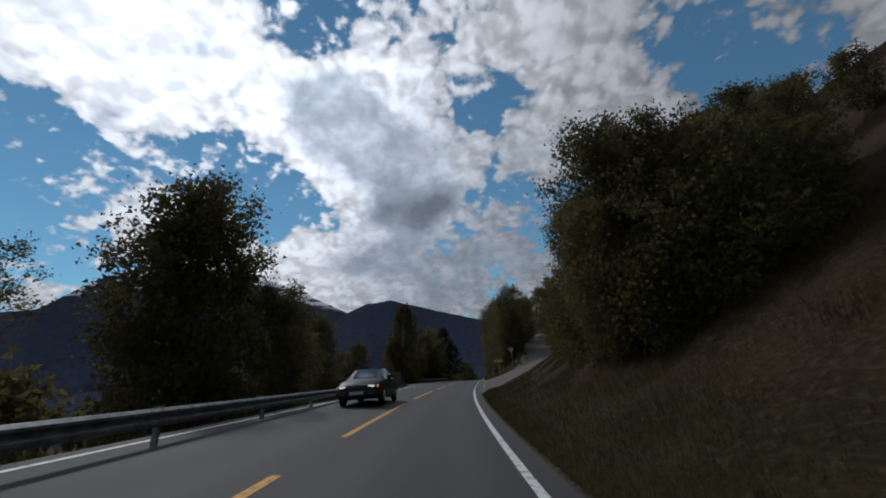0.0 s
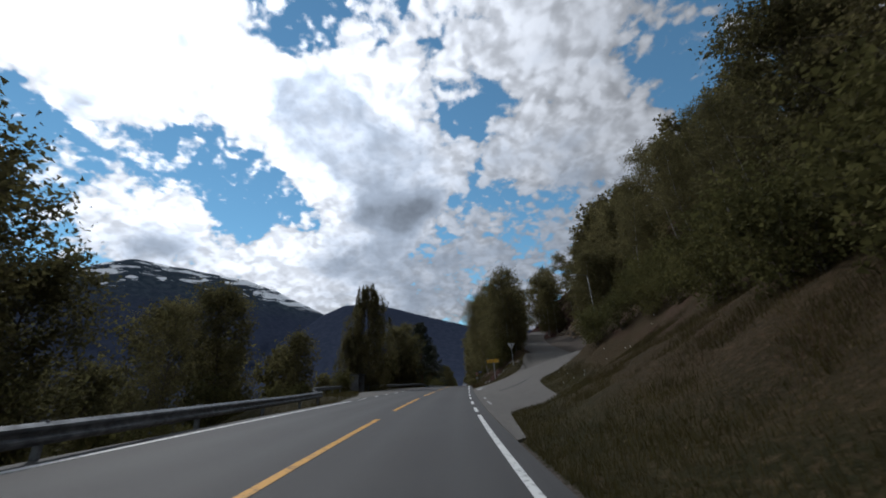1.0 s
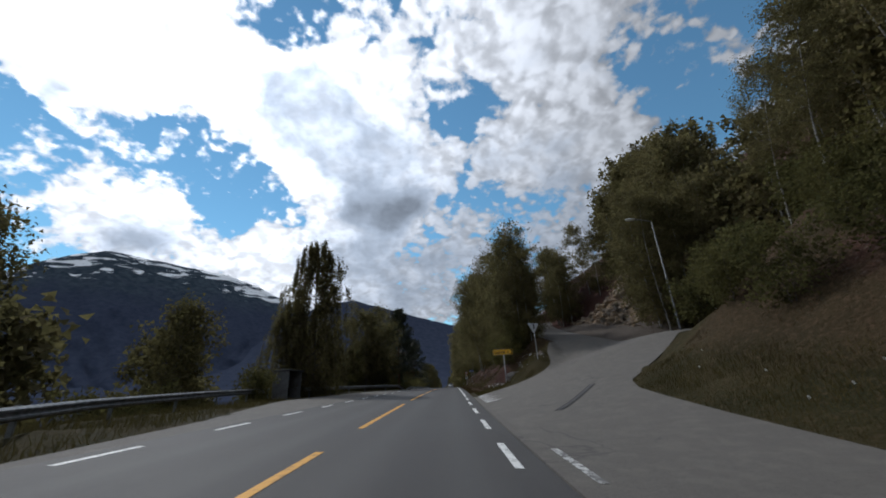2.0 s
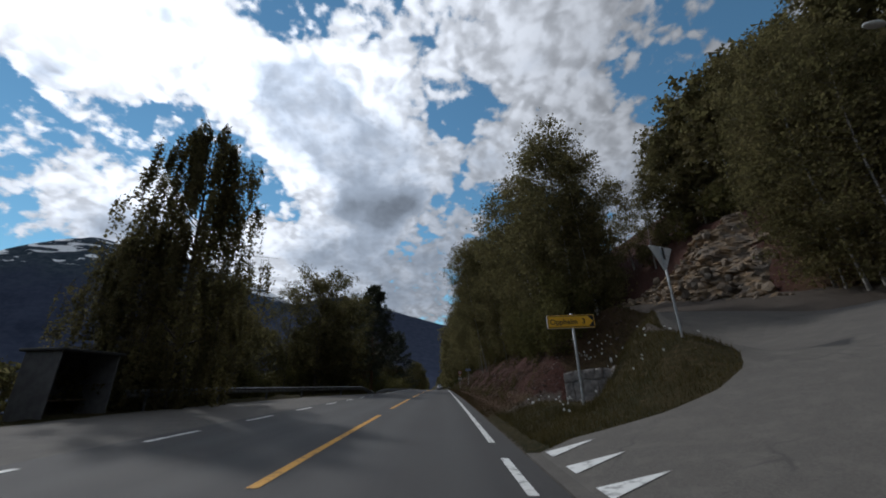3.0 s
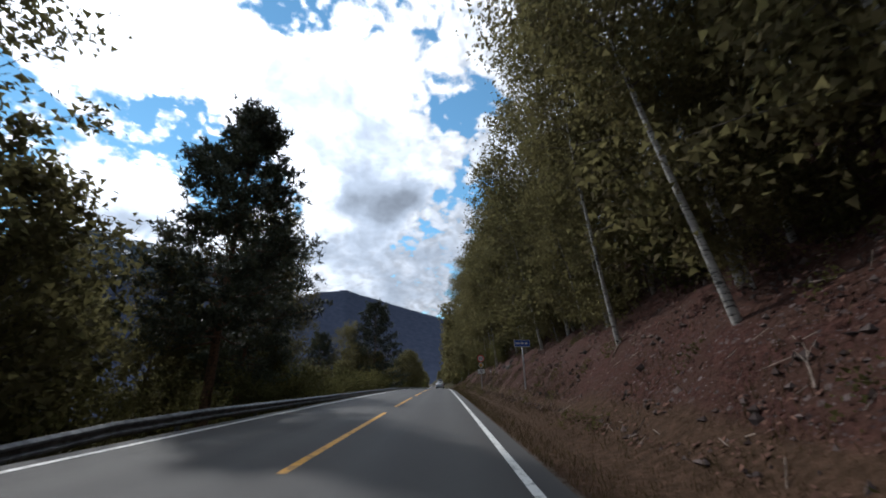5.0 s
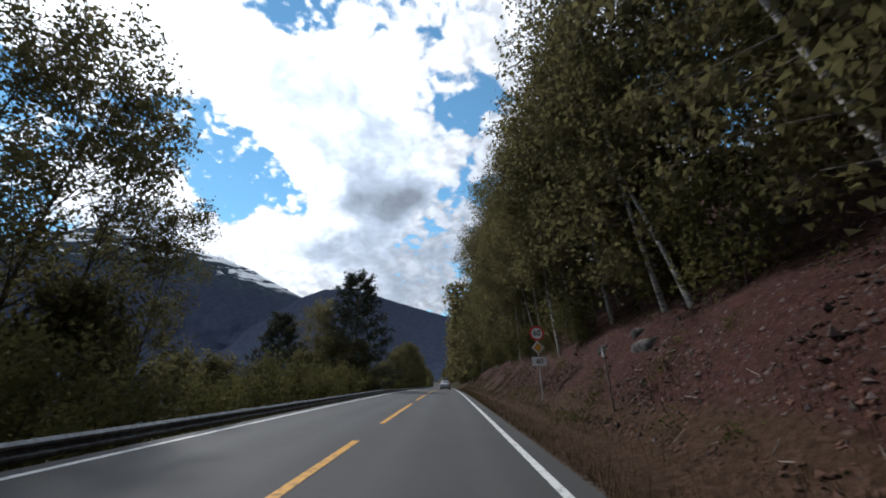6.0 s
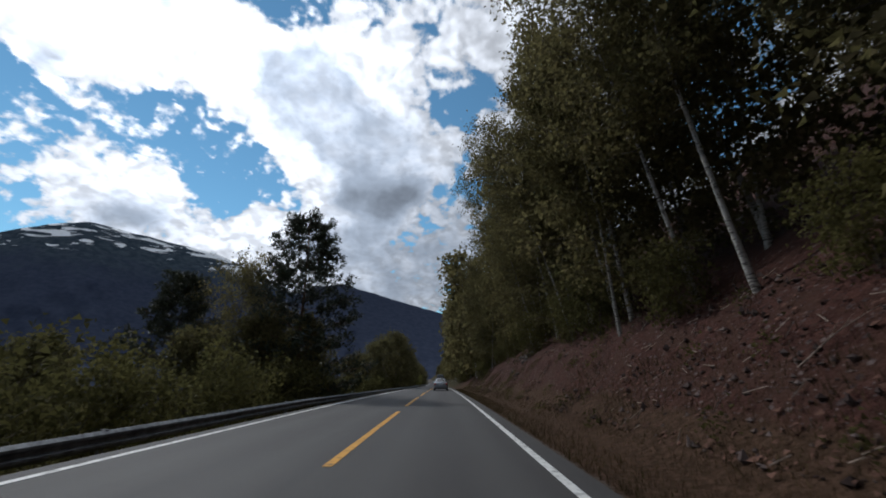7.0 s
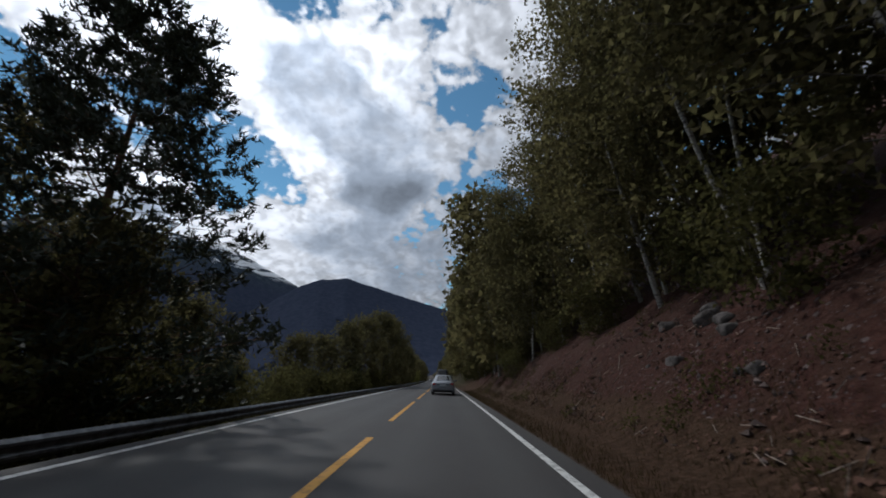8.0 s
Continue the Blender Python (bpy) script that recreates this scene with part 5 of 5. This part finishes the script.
def rock_outcrop():
    """The broken rock cut above the side road."""
    v, f = [], []
    na, nb = 120, 44
    for i in range(na):
        a = 71.0 + 22 * i / (na - 1)
        tall = 1.6 + 5.6 * math.exp(-((a - 79.5) / 6.0) ** 2) + 0.5 * math.sin(a * 1.7)
        tall *= float(ease(70.6, 74, a)) * (1 - 0.7 * float(ease(87, 93, a)))
        for j in range(nb):
            u = j / (nb - 1)
            p = place(a, 20.7 + 5.2 * u ** 1.25, float(tall * u) - 0.4, ground=False)
            p[2] += float(4.2 + 0.17 * (a - 64.5))
            q = Vector(p)
            shift = 0.0
            for size, amount in ((0.7, 0.55), (1.5, 0.40), (3.4, 0.22)):
                c = noise.voronoi(Vector((q.x * 0.8, q.y + 0.5 * q.z, q.z * 1.25)) * size + Vector((5.1, 0, 2.3)))[1][0]
                shift += amount * noise.cell(Vector(c) * 7.3)
            p[0] += -0.9 * shift
            p[2] += 0.12 * noise.fractal(q * 1.2, 0.85, 2.1, 3)
            v.append(p)
    for i in range(na - 1):
        for j in range(nb - 1):
            a = i * nb + j
            f.append((a, a + 1, a + nb + 1, a + nb))
    base = np.array(v[0])
    ob = new("rock_outcrop", mesh("rock_outcrop", [q - base for q in v], [tuple(reversed(q)) for q in f], M["rock"]))
    ob.location = base
    tagged(ob, "broken tan and grey rock cut above the side road", "rock outcrop")
    r = random.Random(77)
    shapes = [rock_mesh("rubble", 90 + k, (0.5, 0.44, 0.40), M["rubble"], 1, 0.5, False, 0.4) for k in range(6)]
    for k in range(280):
        i, j = r.randrange(6, na - 20), int((nb - 6) * r.random() ** 1.5)
        bit = part("rubble", shapes[k % 6], ob)
        c = (0.26 + 0.75 * r.random() ** 2.2) * (1.0 if j > 10 else 1.15)
        bit.matrix_basis = Matrix.Translation(v[i * nb + j] - base) @ Euler((r.uniform(0, 6), r.uniform(0, 6), r.uniform(0, 6))).to_matrix().to_4x4() @ Matrix.Scale(c, 4)


rock_outcrop()
STONES = [rock_mesh("stone", 40 + k, (0.5, 0.42, 0.34), M["rock"], 2, 0.3) for k in range(5)]
pick = random.Random(21)


GREY_STONES = [rock_mesh("stone", 50 + k, (0.5, 0.42, 0.34), M["bank_stone"], 3, 0.22, True, 0.55) for k in range(5)]


def drop_stone(s, lat, size, label, group, stock=STONES, sunk=-0.05):
    ob = new("stone", stock[pick.randrange(5)])
    ob.matrix_world = at(s, lat, -sunk * size, pick.uniform(0, 360), size, tilt=(pick.uniform(-20, 20), pick.uniform(-20, 20)))
    tagged(ob, label, "stone", group)


for k in range(34):
    drop_stone(pick.uniform(70, 88), pick.uniform(19.6, 21.0), pick.uniform(0.25, 0.8), "tan broken stone at the foot of the rock cut", "fallen stones")
for k in range(12):
    drop_stone(61.5 + pick.uniform(-0.8, 0.8) + 0.2 * k / 12, 18.5 + 0.35 * k, pick.uniform(0.4, 0.8), "grey boulder in a row beside the side road", "boulder row")
for k in range(70):
    drop_stone(pick.uniform(74, 172), pick.uniform(5.6, 9.5), pick.choice((0.06, 0.08, 0.1, 0.14, 0.2)), "grey stone lying on the leaf-strewn bank", "stones on the bank", GREY_STONES, 0.05)
for a, b, c in ((115.0, 7.0, 0.9), (116.0, 7.4, 0.7), (118, 7.1, 0.6), (83.3, 6.95, 0.5), (83.1, 6.5, 0.45), (83.9, 7.4, 0.4), (151.4, 7.7, 0.6), (149.8, 7.75, 0.8), (150.2, 8.1, 0.6), (148.5, 7.2, 0.5), (149.0, 7.5, 0.55), (149.5, 6.6, 0.5), (147.1, 6.4, 0.4)):
    drop_stone(a, b, c, "large grey boulder half sunk in the bank", "boulders in the bank", GREY_STONES, 0.16)


def fallen_branch(a, b, thick, seed, forks=2):
    """A dry branch on the ground from (along, right) a to b."""
    r = random.Random(seed)
    e = new("fallen_branch")
    a, b = np.array(a), np.array(b)
    base = place(*((a + b) / 2), 0.0)
    e.location = base
    pts = [place(*(a + (b - a) * u), thick + 0.03 + 0.05 * math.sin(3.1 * u)) - base + np.array([r.uniform(-1, 1), r.uniform(-1, 1), 0]) * 0.015 for u in np.linspace(0, 1, 8)]
    t = Tubes()
    t.add(pts, [thick * (1 - 0.75 * i / 7) for i in range(8)], 6)
    part("stem", t.mesh("stem", M["twig"]), e)
    along = (pts[-1] - pts[0]) / np.linalg.norm(pts[-1] - pts[0])
    for k in range(forks):
        q = pts[3 + k]
        out = np.cross(along, (0, 0, 1)) * (1 if k % 2 else -1)
        tip = q + along * r.uniform(0.1, 0.25) + out * r.uniform(0.08, 0.2) + np.array([0, 0, r.uniform(0.06, 0.16)])
        t = Tubes()
        t.add([q, tip], [thick * 0.45, thick * 0.15], 5)
        part("side_twig", t.mesh("side_twig", M["twig"]), e)
    tagged(e, "dry bare branch lying on the bank", "fallen branch", "fallen branches")


for k, (a, b, w) in enumerate((((119.41, 5.77), (118.85, 6.75), 0.017), ((119.38, 5.62), (118.64, 5.42), 0.013), ((119.2, 5.75), (118.84, 5.48), 0.009), ((123.3, 8.0), (123.7, 8.5), 0.016), ((84.6, 6.6), (84.0, 7.3), 0.016),
                               ((91, 6.0), (91.5, 6.5), 0.014), ((97, 6.5), (97.6, 7.3), 0.016), ((127.4, 6.2), (126.8, 6.9), 0.014), ((133, 7.2), (133.5, 7.8), 0.016), ((140, 6.0), (140.6, 6.4), 0.012), ((152, 6.4), (152.8, 6.9), 0.015))):
    fallen_branch(a, b, w, k)

# ---- markings at the side road ----
for k in range(6):
    a = 52.6 + 1.06 * k
    tri = [place(a, 3.80, 0.04), place(a + 0.42, 3.80, 0.04), place(a + 0.30, 4.62, 0.04)]
    part("give_way_tooth", mesh("give_way_tooth", tri, [(0, 1, 2)], M["white_line"]), road, "white painted triangle")
def laid(name, corners, up, mat, parent, label):
    """A thin painted patch that follows the side road."""
    a, b, c, d = [np.array(q) for q in corners]
    k = 6
    v = [place(*(a + (b - a) * u), up) for u in np.linspace(0, 1, k)] + [place(*(d + (c - d) * u), up) for u in np.linspace(0, 1, k)]
    part(name, mesh(name, v, [(i + k, i + k + 1, i + 1, i) for i in range(k - 1)], mat), parent, label)


for a in (35.7, 39.2):
    laid("worn_dash", [(a, 3.82), (a + 2.1, 3.82), (a + 2.1, 3.94), (a, 3.94)], 0.04, M["worn_line"], road, "worn white dash")


def drain_channel():
    """A slotted steel drain across the mouth of the side road."""
    e = new("drain_channel")
    a, b = np.array([46.2, 5.35]), np.array([50.3, 7.9])
    e.location = place(*a, 0.0)
    base = np.array(e.location)
    side_ = np.array([b[1] - a[1], -(b[0] - a[0])]) / np.linalg.norm(b - a)
    n = 14
    for name, w, up, mat in (("frame", 0.13, 0.036, "rubber"), ("slot", 0.05, 0.041, "dark_panel")):
        v = []
        for i in range(n + 1):
            q = a + (b - a) * i / n
            for o in (-w, w):
                v += [place(*(q + side_ * o), up) - base, place(*(q + side_ * o), up - 0.06) - base]
        f = []
        for i in range(n):
            k = 4 * i
            f += [(k, k + 2, k + 6, k + 4), (k, k + 4, k + 5, k + 1), (k + 2, k + 3, k + 7, k + 6)]
        f += [(0, 1, 3, 2), (4 * n, 4 * n + 2, 4 * n + 3, 4 * n + 1)]
        part(name, mesh(name, v, f, M[mat]), e)
    tagged(e, "dark slotted steel drain across the side road", "drain")


drain_channel()


def drain_inlet():
    """A concrete inlet at the corner of the side road."""
    e = new("drain_inlet")
    e.matrix_world = at(39.0, 8.05, 0.0, -38)
    slab("kerb_slab", (0.75, 0.34, 0.16), (0, 0, -0.01), M["stone"], e, 0.03, "pale concrete lip")
    # solid dark block stands in for the shade inside the hole
    slab("mouth", (0.42, 0.12, 0.06), (-0.1, -0.13, 0.03), M["dark_panel"], e, 0.02, "dark block painted as the shaded opening")
    tagged(e, "broken concrete drain inlet at the edge of the side road", "drain inlet")


drain_inlet()

# ---- cars ----


def make_car(name, paint, s, lat, turn, label, tall=1.0):
    e = new(name)
    e.matrix_world = at(s, lat, 0.0, turn, ground=False)
    # along, half width, sill, belt, top, half width of the top
    rows = [(0.0, 0.70, 0.38, 0.70, 0.74, 0.58), (0.07, 0.82, 0.28, 0.84, 0.90, 0.70), (0.45, 0.865, 0.22, 0.91, 0.985, 0.72), (0.8, 0.875, 0.20, 0.92, 1.02, 0.70),
            (1.4, 0.88, 0.20, 0.93, 1.385, 0.57), (2.0, 0.88, 0.20, 0.93, 1.435, 0.59), (2.55, 0.88, 0.20, 0.92, 1.40, 0.58), (3.25, 0.875, 0.20, 0.90, 1.0, 0.70),
            (3.85, 0.86, 0.20, 0.84, 0.91, 0.68), (4.3, 0.81, 0.22, 0.72, 0.79, 0.62), (4.45, 0.70, 0.30, 0.62, 0.66, 0.52)]
    v, f = [], []
    ring = 14
    for y, w, zs, zb, zt, wt in rows:
        y -= 2.22
        k = tall if zt > 1.1 else 1 + (tall - 1) * 0.4
        half = [(0, zs), (w * 0.86, zs), (w * 0.98, zs + 0.1), (w, (zs + zb) / 2), (w * 0.965, zb), (wt, zt * k - 0.025), (wt * 0.8, zt * k), (0, zt * k + 0.015)]
        for x, z in half:
            v.append((x, y, z))
        for x, z in reversed(half[1:-1]):
            v.append((-x, y, z))
    for i in range(len(rows) - 1):
        for j in range(ring):
            a, b = i * ring + j, i * ring + (j + 1) % ring
            f.append((a, a + ring, b + ring, b))
    f.append(tuple(range(ring)))
    f.append(tuple(reversed(range((len(rows) - 1) * ring, len(rows) * ring))))
    body = part("body", mesh("body", v, f, paint, True), e)
    body.modifiers.new("bevel", "BEVEL").width = 0.02
    V = [np.array(q) for q in v]

    def glass(name, quad, push):
        c = sum(quad) / len(quad)
        q = [c + (p - c) * 0.88 + np.array(push) for p in quad]
        inner = [p - np.array(push) * 0.8 for p in q]
        k = len(q)
        faces = [tuple(range(k)), tuple(reversed(range(k, 2 * k)))] + [(i, i + k, (i + 1) % k + k, (i + 1) % k) for i in range(k)]
        part(name, mesh(name, q + inner, faces, M["car_glass"]), e, "dark glass")

    def at_ring(i, j):
        return V[i * ring + j % ring]

    glass("rear_window", [at_ring(3, 6), at_ring(3, 8), at_ring(4, 8), at_ring(4, 6)], (0, -0.012, 0.012))
    glass("windscreen", [at_ring(6, 6), at_ring(6, 8), at_ring(7, 8), at_ring(7, 6)], (0, 0.012, 0.015))
    for sgn, lo, hi in ((1, 4, 5), (-1, 10, 9)):
        for i0, i1 in ((4, 5), (5, 6)):
            glass("side_window", [at_ring(i0, lo), at_ring(i1, lo), at_ring(i1, hi), at_ring(i0, hi)], (0.014 * sgn, 0, 0.004))
        glass("side_window", [at_ring(6, lo), at_ring(7, lo), at_ring(7, hi) * 0.5 + at_ring(6, hi) * 0.5, at_ring(6, hi)], (0.014 * sgn, 0, 0.004))
    for y in (0.85, 3.55):
        for sgn in (1, -1):
            bm = bmesh.new()
            bmesh.ops.create_cone(bm, cap_ends=True, segments=24, radius1=0.31, radius2=0.31, depth=0.2)
            bmesh.ops.bevel(bm, geom=[q for q in bm.edges if len(q.link_faces) == 2 and q.calc_face_angle() > 1], offset=0.035, segments=2, affect="EDGES")
            bmesh.ops.transform(bm, matrix=Matrix.Translation((sgn * 0.775, y - 2.22, 0.31)) @ Matrix.Rotation(radians(90), 4, "Y"), verts=bm.verts[:])
            wheel = part("wheel", from_bm("wheel", bm, M["rubber"], True), e)
            bm = bmesh.new()
            bmesh.ops.create_cone(bm, cap_ends=True, segments=20, radius1=0.2, radius2=0.17, depth=0.03)
            bmesh.ops.transform(bm, matrix=Matrix.Translation((sgn * 0.882, y - 2.22, 0.31)) @ Matrix.Rotation(radians(90 * sgn), 4, "Y"), verts=bm.verts[:])
            part("rim", from_bm("rim", bm, M["alloy"]), wheel)
    for sgn in (1, -1):
        slab("tail_light", (0.22, 0.05, 0.15), (sgn * 0.66, -2.19, 0.80), M["lamp_red"], e, 0.015, "red tail light")
        slab("headlight", (0.30, 0.14, 0.12), (sgn * 0.54, 2.15, 0.645), M["lamp_clear"], e, 0.035, "clear lit headlight")
        slab("indicator", (0.09, 0.1, 0.09), (sgn * 0.76, 2.06, 0.66), M["amber"], e, 0.015, "amber indicator")
        slab("mirror", (0.22, 0.1, 0.14), (sgn * 1.0, 0.85, 1.0), paint, e, 0.03)
        slab("fog_lamp", (0.2, 0.04, 0.09), (sgn * 0.56, 2.25, 0.40), M["black_paint"], e, 0.015, "dark lower intake")
    slab("rear_bumper", (1.56, 0.1, 0.2), (0, -2.2, 0.46), paint, e, 0.03)
    slab("rear_trim", (1.1, 0.03, 0.14), (0, -2.2, 0.74), M["car_glass"], e, 0.01, "dark band between the tail lights")
    slab("rear_skirt", (1.5, 0.08, 0.16), (0, -2.2, 0.30), M["rubber"], e, 0.03, "black lower skirt")
    slab("rear_plate", (0.46, 0.02, 0.10), (0, -2.235, 0.72), M["sign_back"], e, 0.004, "pale blank plate")
    slab("front_bumper", (1.56, 0.12, 0.22), (0, 2.19, 0.42), paint, e, 0.03)
    slab("front_plate", (0.52, 0.02, 0.11), (0, 2.258, 0.44), M["post_grey"], e, 0.004, "pale blank plate")
    slab("bonnet_edge", (1.2, 0.03, 0.025), (0, 2.2, 0.725), M["post_grey"], e, 0.008, "bright strip above the grille")
    slab("roof_rail", (1.1, 0.04, 0.02), (0, 0.34, 1.40 * tall), M["rubber"], e, 0.006, "dark seal above the windscreen")
    for sgn in (1, -1):
        slab("grille", (0.27, 0.05, 0.14), (sgn * 0.16, 2.235, 0.62), M["black_paint"], e, 0.03, "dark grille with bright rim")
    tagged(e, label, "car")


make_car("sedan_car", M["silver_paint"], 172.4, 1.45, 0, "silver-blue saloon car driving away on the road")
make_car("dark_van", M["navy_paint"], 191, 1.4, 0, "dark tall van far ahead on the road", 1.6)
make_car("oncoming_car", M["navy_paint"], 17.2, -1.5, 180, "dark blue saloon car with amber indicators, facing the traffic")

# ---- grass, flowers and litter ----


def blades(name, spots, low, high, mat, label, category, seed, wide=0.013):
    r = np.random.default_rng(seed)
    p = place(spots[:, 0], spots[:, 1])
    k = len(p)
    h = r.uniform(low, high, k)
    a = r.uniform(0, 6.28, k)
    side_ = np.stack([np.cos(a), np.sin(a), 0 * a], 1) * (wide * r.uniform(0.6, 1.4, k))[:, None]
    bend = r.normal(size=(k, 3)) * 0.35 * h[:, None]
    bend[:, 2] = h
    me = quads(name, np.stack([p - side_ - [0, 0, 0.05], p + side_ - [0, 0, 0.05], p + bend], 1), mat, 3)
    tagged(new(name, me), label, category, kind="stuff")


def spots(seed, n, s0, s1, l0, l1, keep=None):
    r = np.random.default_rng(seed)
    s_, l_ = r.uniform(s0, s1, n), l0 + (l1 - l0) * r.random(n) ** 1.3
    p = np.stack([s_, l_], 1)
    if keep is not None:
        p = p[keep(s_, l_)]
    return p


def off_road(s_, l_):
    q, p = wall_frame(s_, l_)
    return ~paved_right(s_, l_) & ~((q < 0.5) & (q > -1.1) & (p > -0.6) & (p < 2.6) & (l_ > 5.4))


verge = np.concatenate([spots(1, 130000, 2, 58, 3.6, 11, lambda a, b: off_road(a, b) & (b > np.minimum(foot(a), 9) - 0.1)), spots(2, 30000, 57.5, 69, 3.95, 10.5, lambda a, b: off_road(a, b) & ((a < 65.5) | (b > 7.4)))])
blades("grass", verge, 0.05, 0.17, M["blade"], "rough green verge grass with seed heads", "grass", 5, 0.008)
dry = np.concatenate([spots(3, 62000, 65, 182, 3.58, 6.6, off_road), spots(12, 9000, 68, 180, 5.6, 9.5, off_road), spots(13, 34000, 22, 56, 7, 17, lambda a, b: b > foot(a) + 2.0)])
blades("dry_grass", dry, 0.04, 0.15, M["dry_blade"], "short dry brown and tan grass on the bank", "grass", 7, 0.007)
low = spots(23, 15000, 66, 182, 3.6, 5.8, off_road)
blades("bank_grass", low, 0.04, 0.13, M["blade"], "short olive grass along the foot of the bank", "grass", 8, 0.007)
left = np.concatenate([spots(4, 9000, 34, 62, -10.5, -3.9, lambda a, b: b < bay_edge(a) - 0.1), spots(6, 12000, -2, 38, -6.5, -3.95), spots(7, 16000, 92, 190, -6.5, -4.0)])
blades("verge_grass", left, 0.10, 0.35, M["blade"], "rough grass along the guard rail", "grass", 6)
flowers = np.concatenate([spots(8, 26, 34, 54, 8, 14, lambda a, b: off_road(a, b) & (b > foot(a) + 0.5)), spots(9, 50, 60.5, 66, 5, 9.5, off_road), spots(29, 26, 66.9, 67.9, 8.0, 9.2)])


def make_flowers():
    r = np.random.default_rng(3)
    p = place(flowers[:, 0], flowers[:, 1], 0.2)
    faces = []
    for q in p:
        for k in range(5):
            a = 1.257 * k + r.uniform(0, 0.3)
            d, e = np.array([math.cos(a), 0.5 * math.sin(a), math.sin(a)]), np.array([math.cos(a + 0.9), 0.5 * math.sin(a + 0.9), math.sin(a + 0.9)])
            faces.append([q, q + 0.032 * d, q + 0.032 * e])
    tagged(new("daisies", quads("daisies", faces, M["petal"], 3)), "scattered white daisies in the grass", "flowers", kind="stuff")


make_flowers()


def make_litter():
    r = np.random.default_rng(9)
    p = spots(10, 15000, 67, 175, 4.9, 10)
    c = place(p[:, 0], p[:, 1], 0.04)
    faces = leaf_faces(r, c, 0.075, 0.0, 0.9)
    faces[..., 2] = c[:, None, 2] + 0.3 * (faces[..., 2] - c[:, None, 2]) + 0.7 * 0.9 * (faces[..., 0] - c[:, None, 0])
    tagged(new("leaf_litter", quads("leaf_litter", faces, M["litter"], 3)), "brown leaf litter and clods on the bank", "leaf litter", kind="stuff")


make_litter()


def scatter_clods():
    """Clods and small stones over the bank, each a lopsided lump."""
    r = np.random.default_rng(14)
    p = np.concatenate([spots(15, 6500, 66, 130, 5.0, 9.8), spots(16, 3300, 130, 182, 5.0, 9.2)])
    c = place(p[:, 0], p[:, 1], 0.0)
    unit = np.array([(1, 0, 0), (0, 1, 0), (-1, 0, 0), (0, -1, 0), (0, 0, 1), (0, 0, -1)], float)
    tri = np.array([(0, 1, 4), (1, 2, 4), (2, 3, 4), (3, 0, 4), (1, 0, 5), (2, 1, 5), (3, 2, 5), (0, 3, 5)])
    k = len(c)
    size = 0.016 + 0.062 * r.random(k) ** 3
    spin = r.uniform(0, 6.28, k)
    turned = np.stack([unit[None, :, 0] * np.cos(spin)[:, None] - unit[None, :, 1] * np.sin(spin)[:, None], unit[None, :, 0] * np.sin(spin)[:, None] + unit[None, :, 1] * np.cos(spin)[:, None], np.repeat(unit[None, :, 2], k, 0)], -1)
    shape = turned * (1 + 0.3 * r.normal(size=(k, len(unit), 1))) * r.uniform(0.6, 1.4, (k, 1, 3)) * size[:, None, None]
    v = (shape + c[:, None]).reshape(-1, 3)
    f = (tri[None] + (np.arange(k) * len(unit))[:, None, None]).reshape(-1, 3)
    me = mesh("clods", v, f.tolist(), M["clod"])
    tagged(new("clods", me), "brown clods and small grey stones on the bank", "clods", kind="stuff")


def scatter_twigs():
    """Thin dead twigs lying on the slope."""
    r = np.random.default_rng(18)
    p = spots(17, 900, 67, 178, 5.0, 9.5)
    c = place(p[:, 0], p[:, 1], 0.05)
    k = len(c)
    a = r.uniform(0, 6.28, k)
    half = (r.uniform(0.05, 0.17, k))[:, None]
    d = np.stack([np.cos(a), np.sin(a), 0.85 * np.cos(a) + r.normal(size=k) * 0.15], 1) * half
    w = np.stack([-np.sin(a), np.cos(a), 0 * a], 1) * 0.007
    up = np.array([0, 0, 0.012])
    rings = [np.stack([c + q * d + w, c + q * d - w, c + q * d + up], 1) for q in (-1, 1)]
    v = np.concatenate(rings, 1).reshape(-1, 3)
    f = []
    for i in range(k):
        b = 6 * i
        f += [(b, b + 1, b + 4, b + 3), (b + 1, b + 2, b + 5, b + 4), (b + 2, b, b + 3, b + 5)]
    tagged(new("twigs", mesh("twigs", v, f, M["twig"])), "thin dead twigs strewn over the bank", "twigs", kind="stuff")


def scatter_seedlings():
    """Low leafy plants in clusters on the bank and along its foot."""
    r = np.random.default_rng(22)
    hubs = spots(19, 220, 67, 180, 4.7, 9.0)
    near = np.repeat(hubs, 60, 0) + r.normal(size=(len(hubs) * 60, 2)) * 0.13
    c = place(near[:, 0], near[:, 1]) + np.stack([np.zeros(len(near)), np.zeros(len(near)), r.uniform(0.02, 0.3, len(near))], 1)
    tagged(new("seedlings", quads("seedlings", leaf_faces(r, c, 0.055, 0.0, 0.8), M["shrub_leaf"], 3)), "low leafy green seedlings on the bank", "seedlings", kind="stuff")


scatter_clods()
scatter_twigs()
scatter_seedlings()
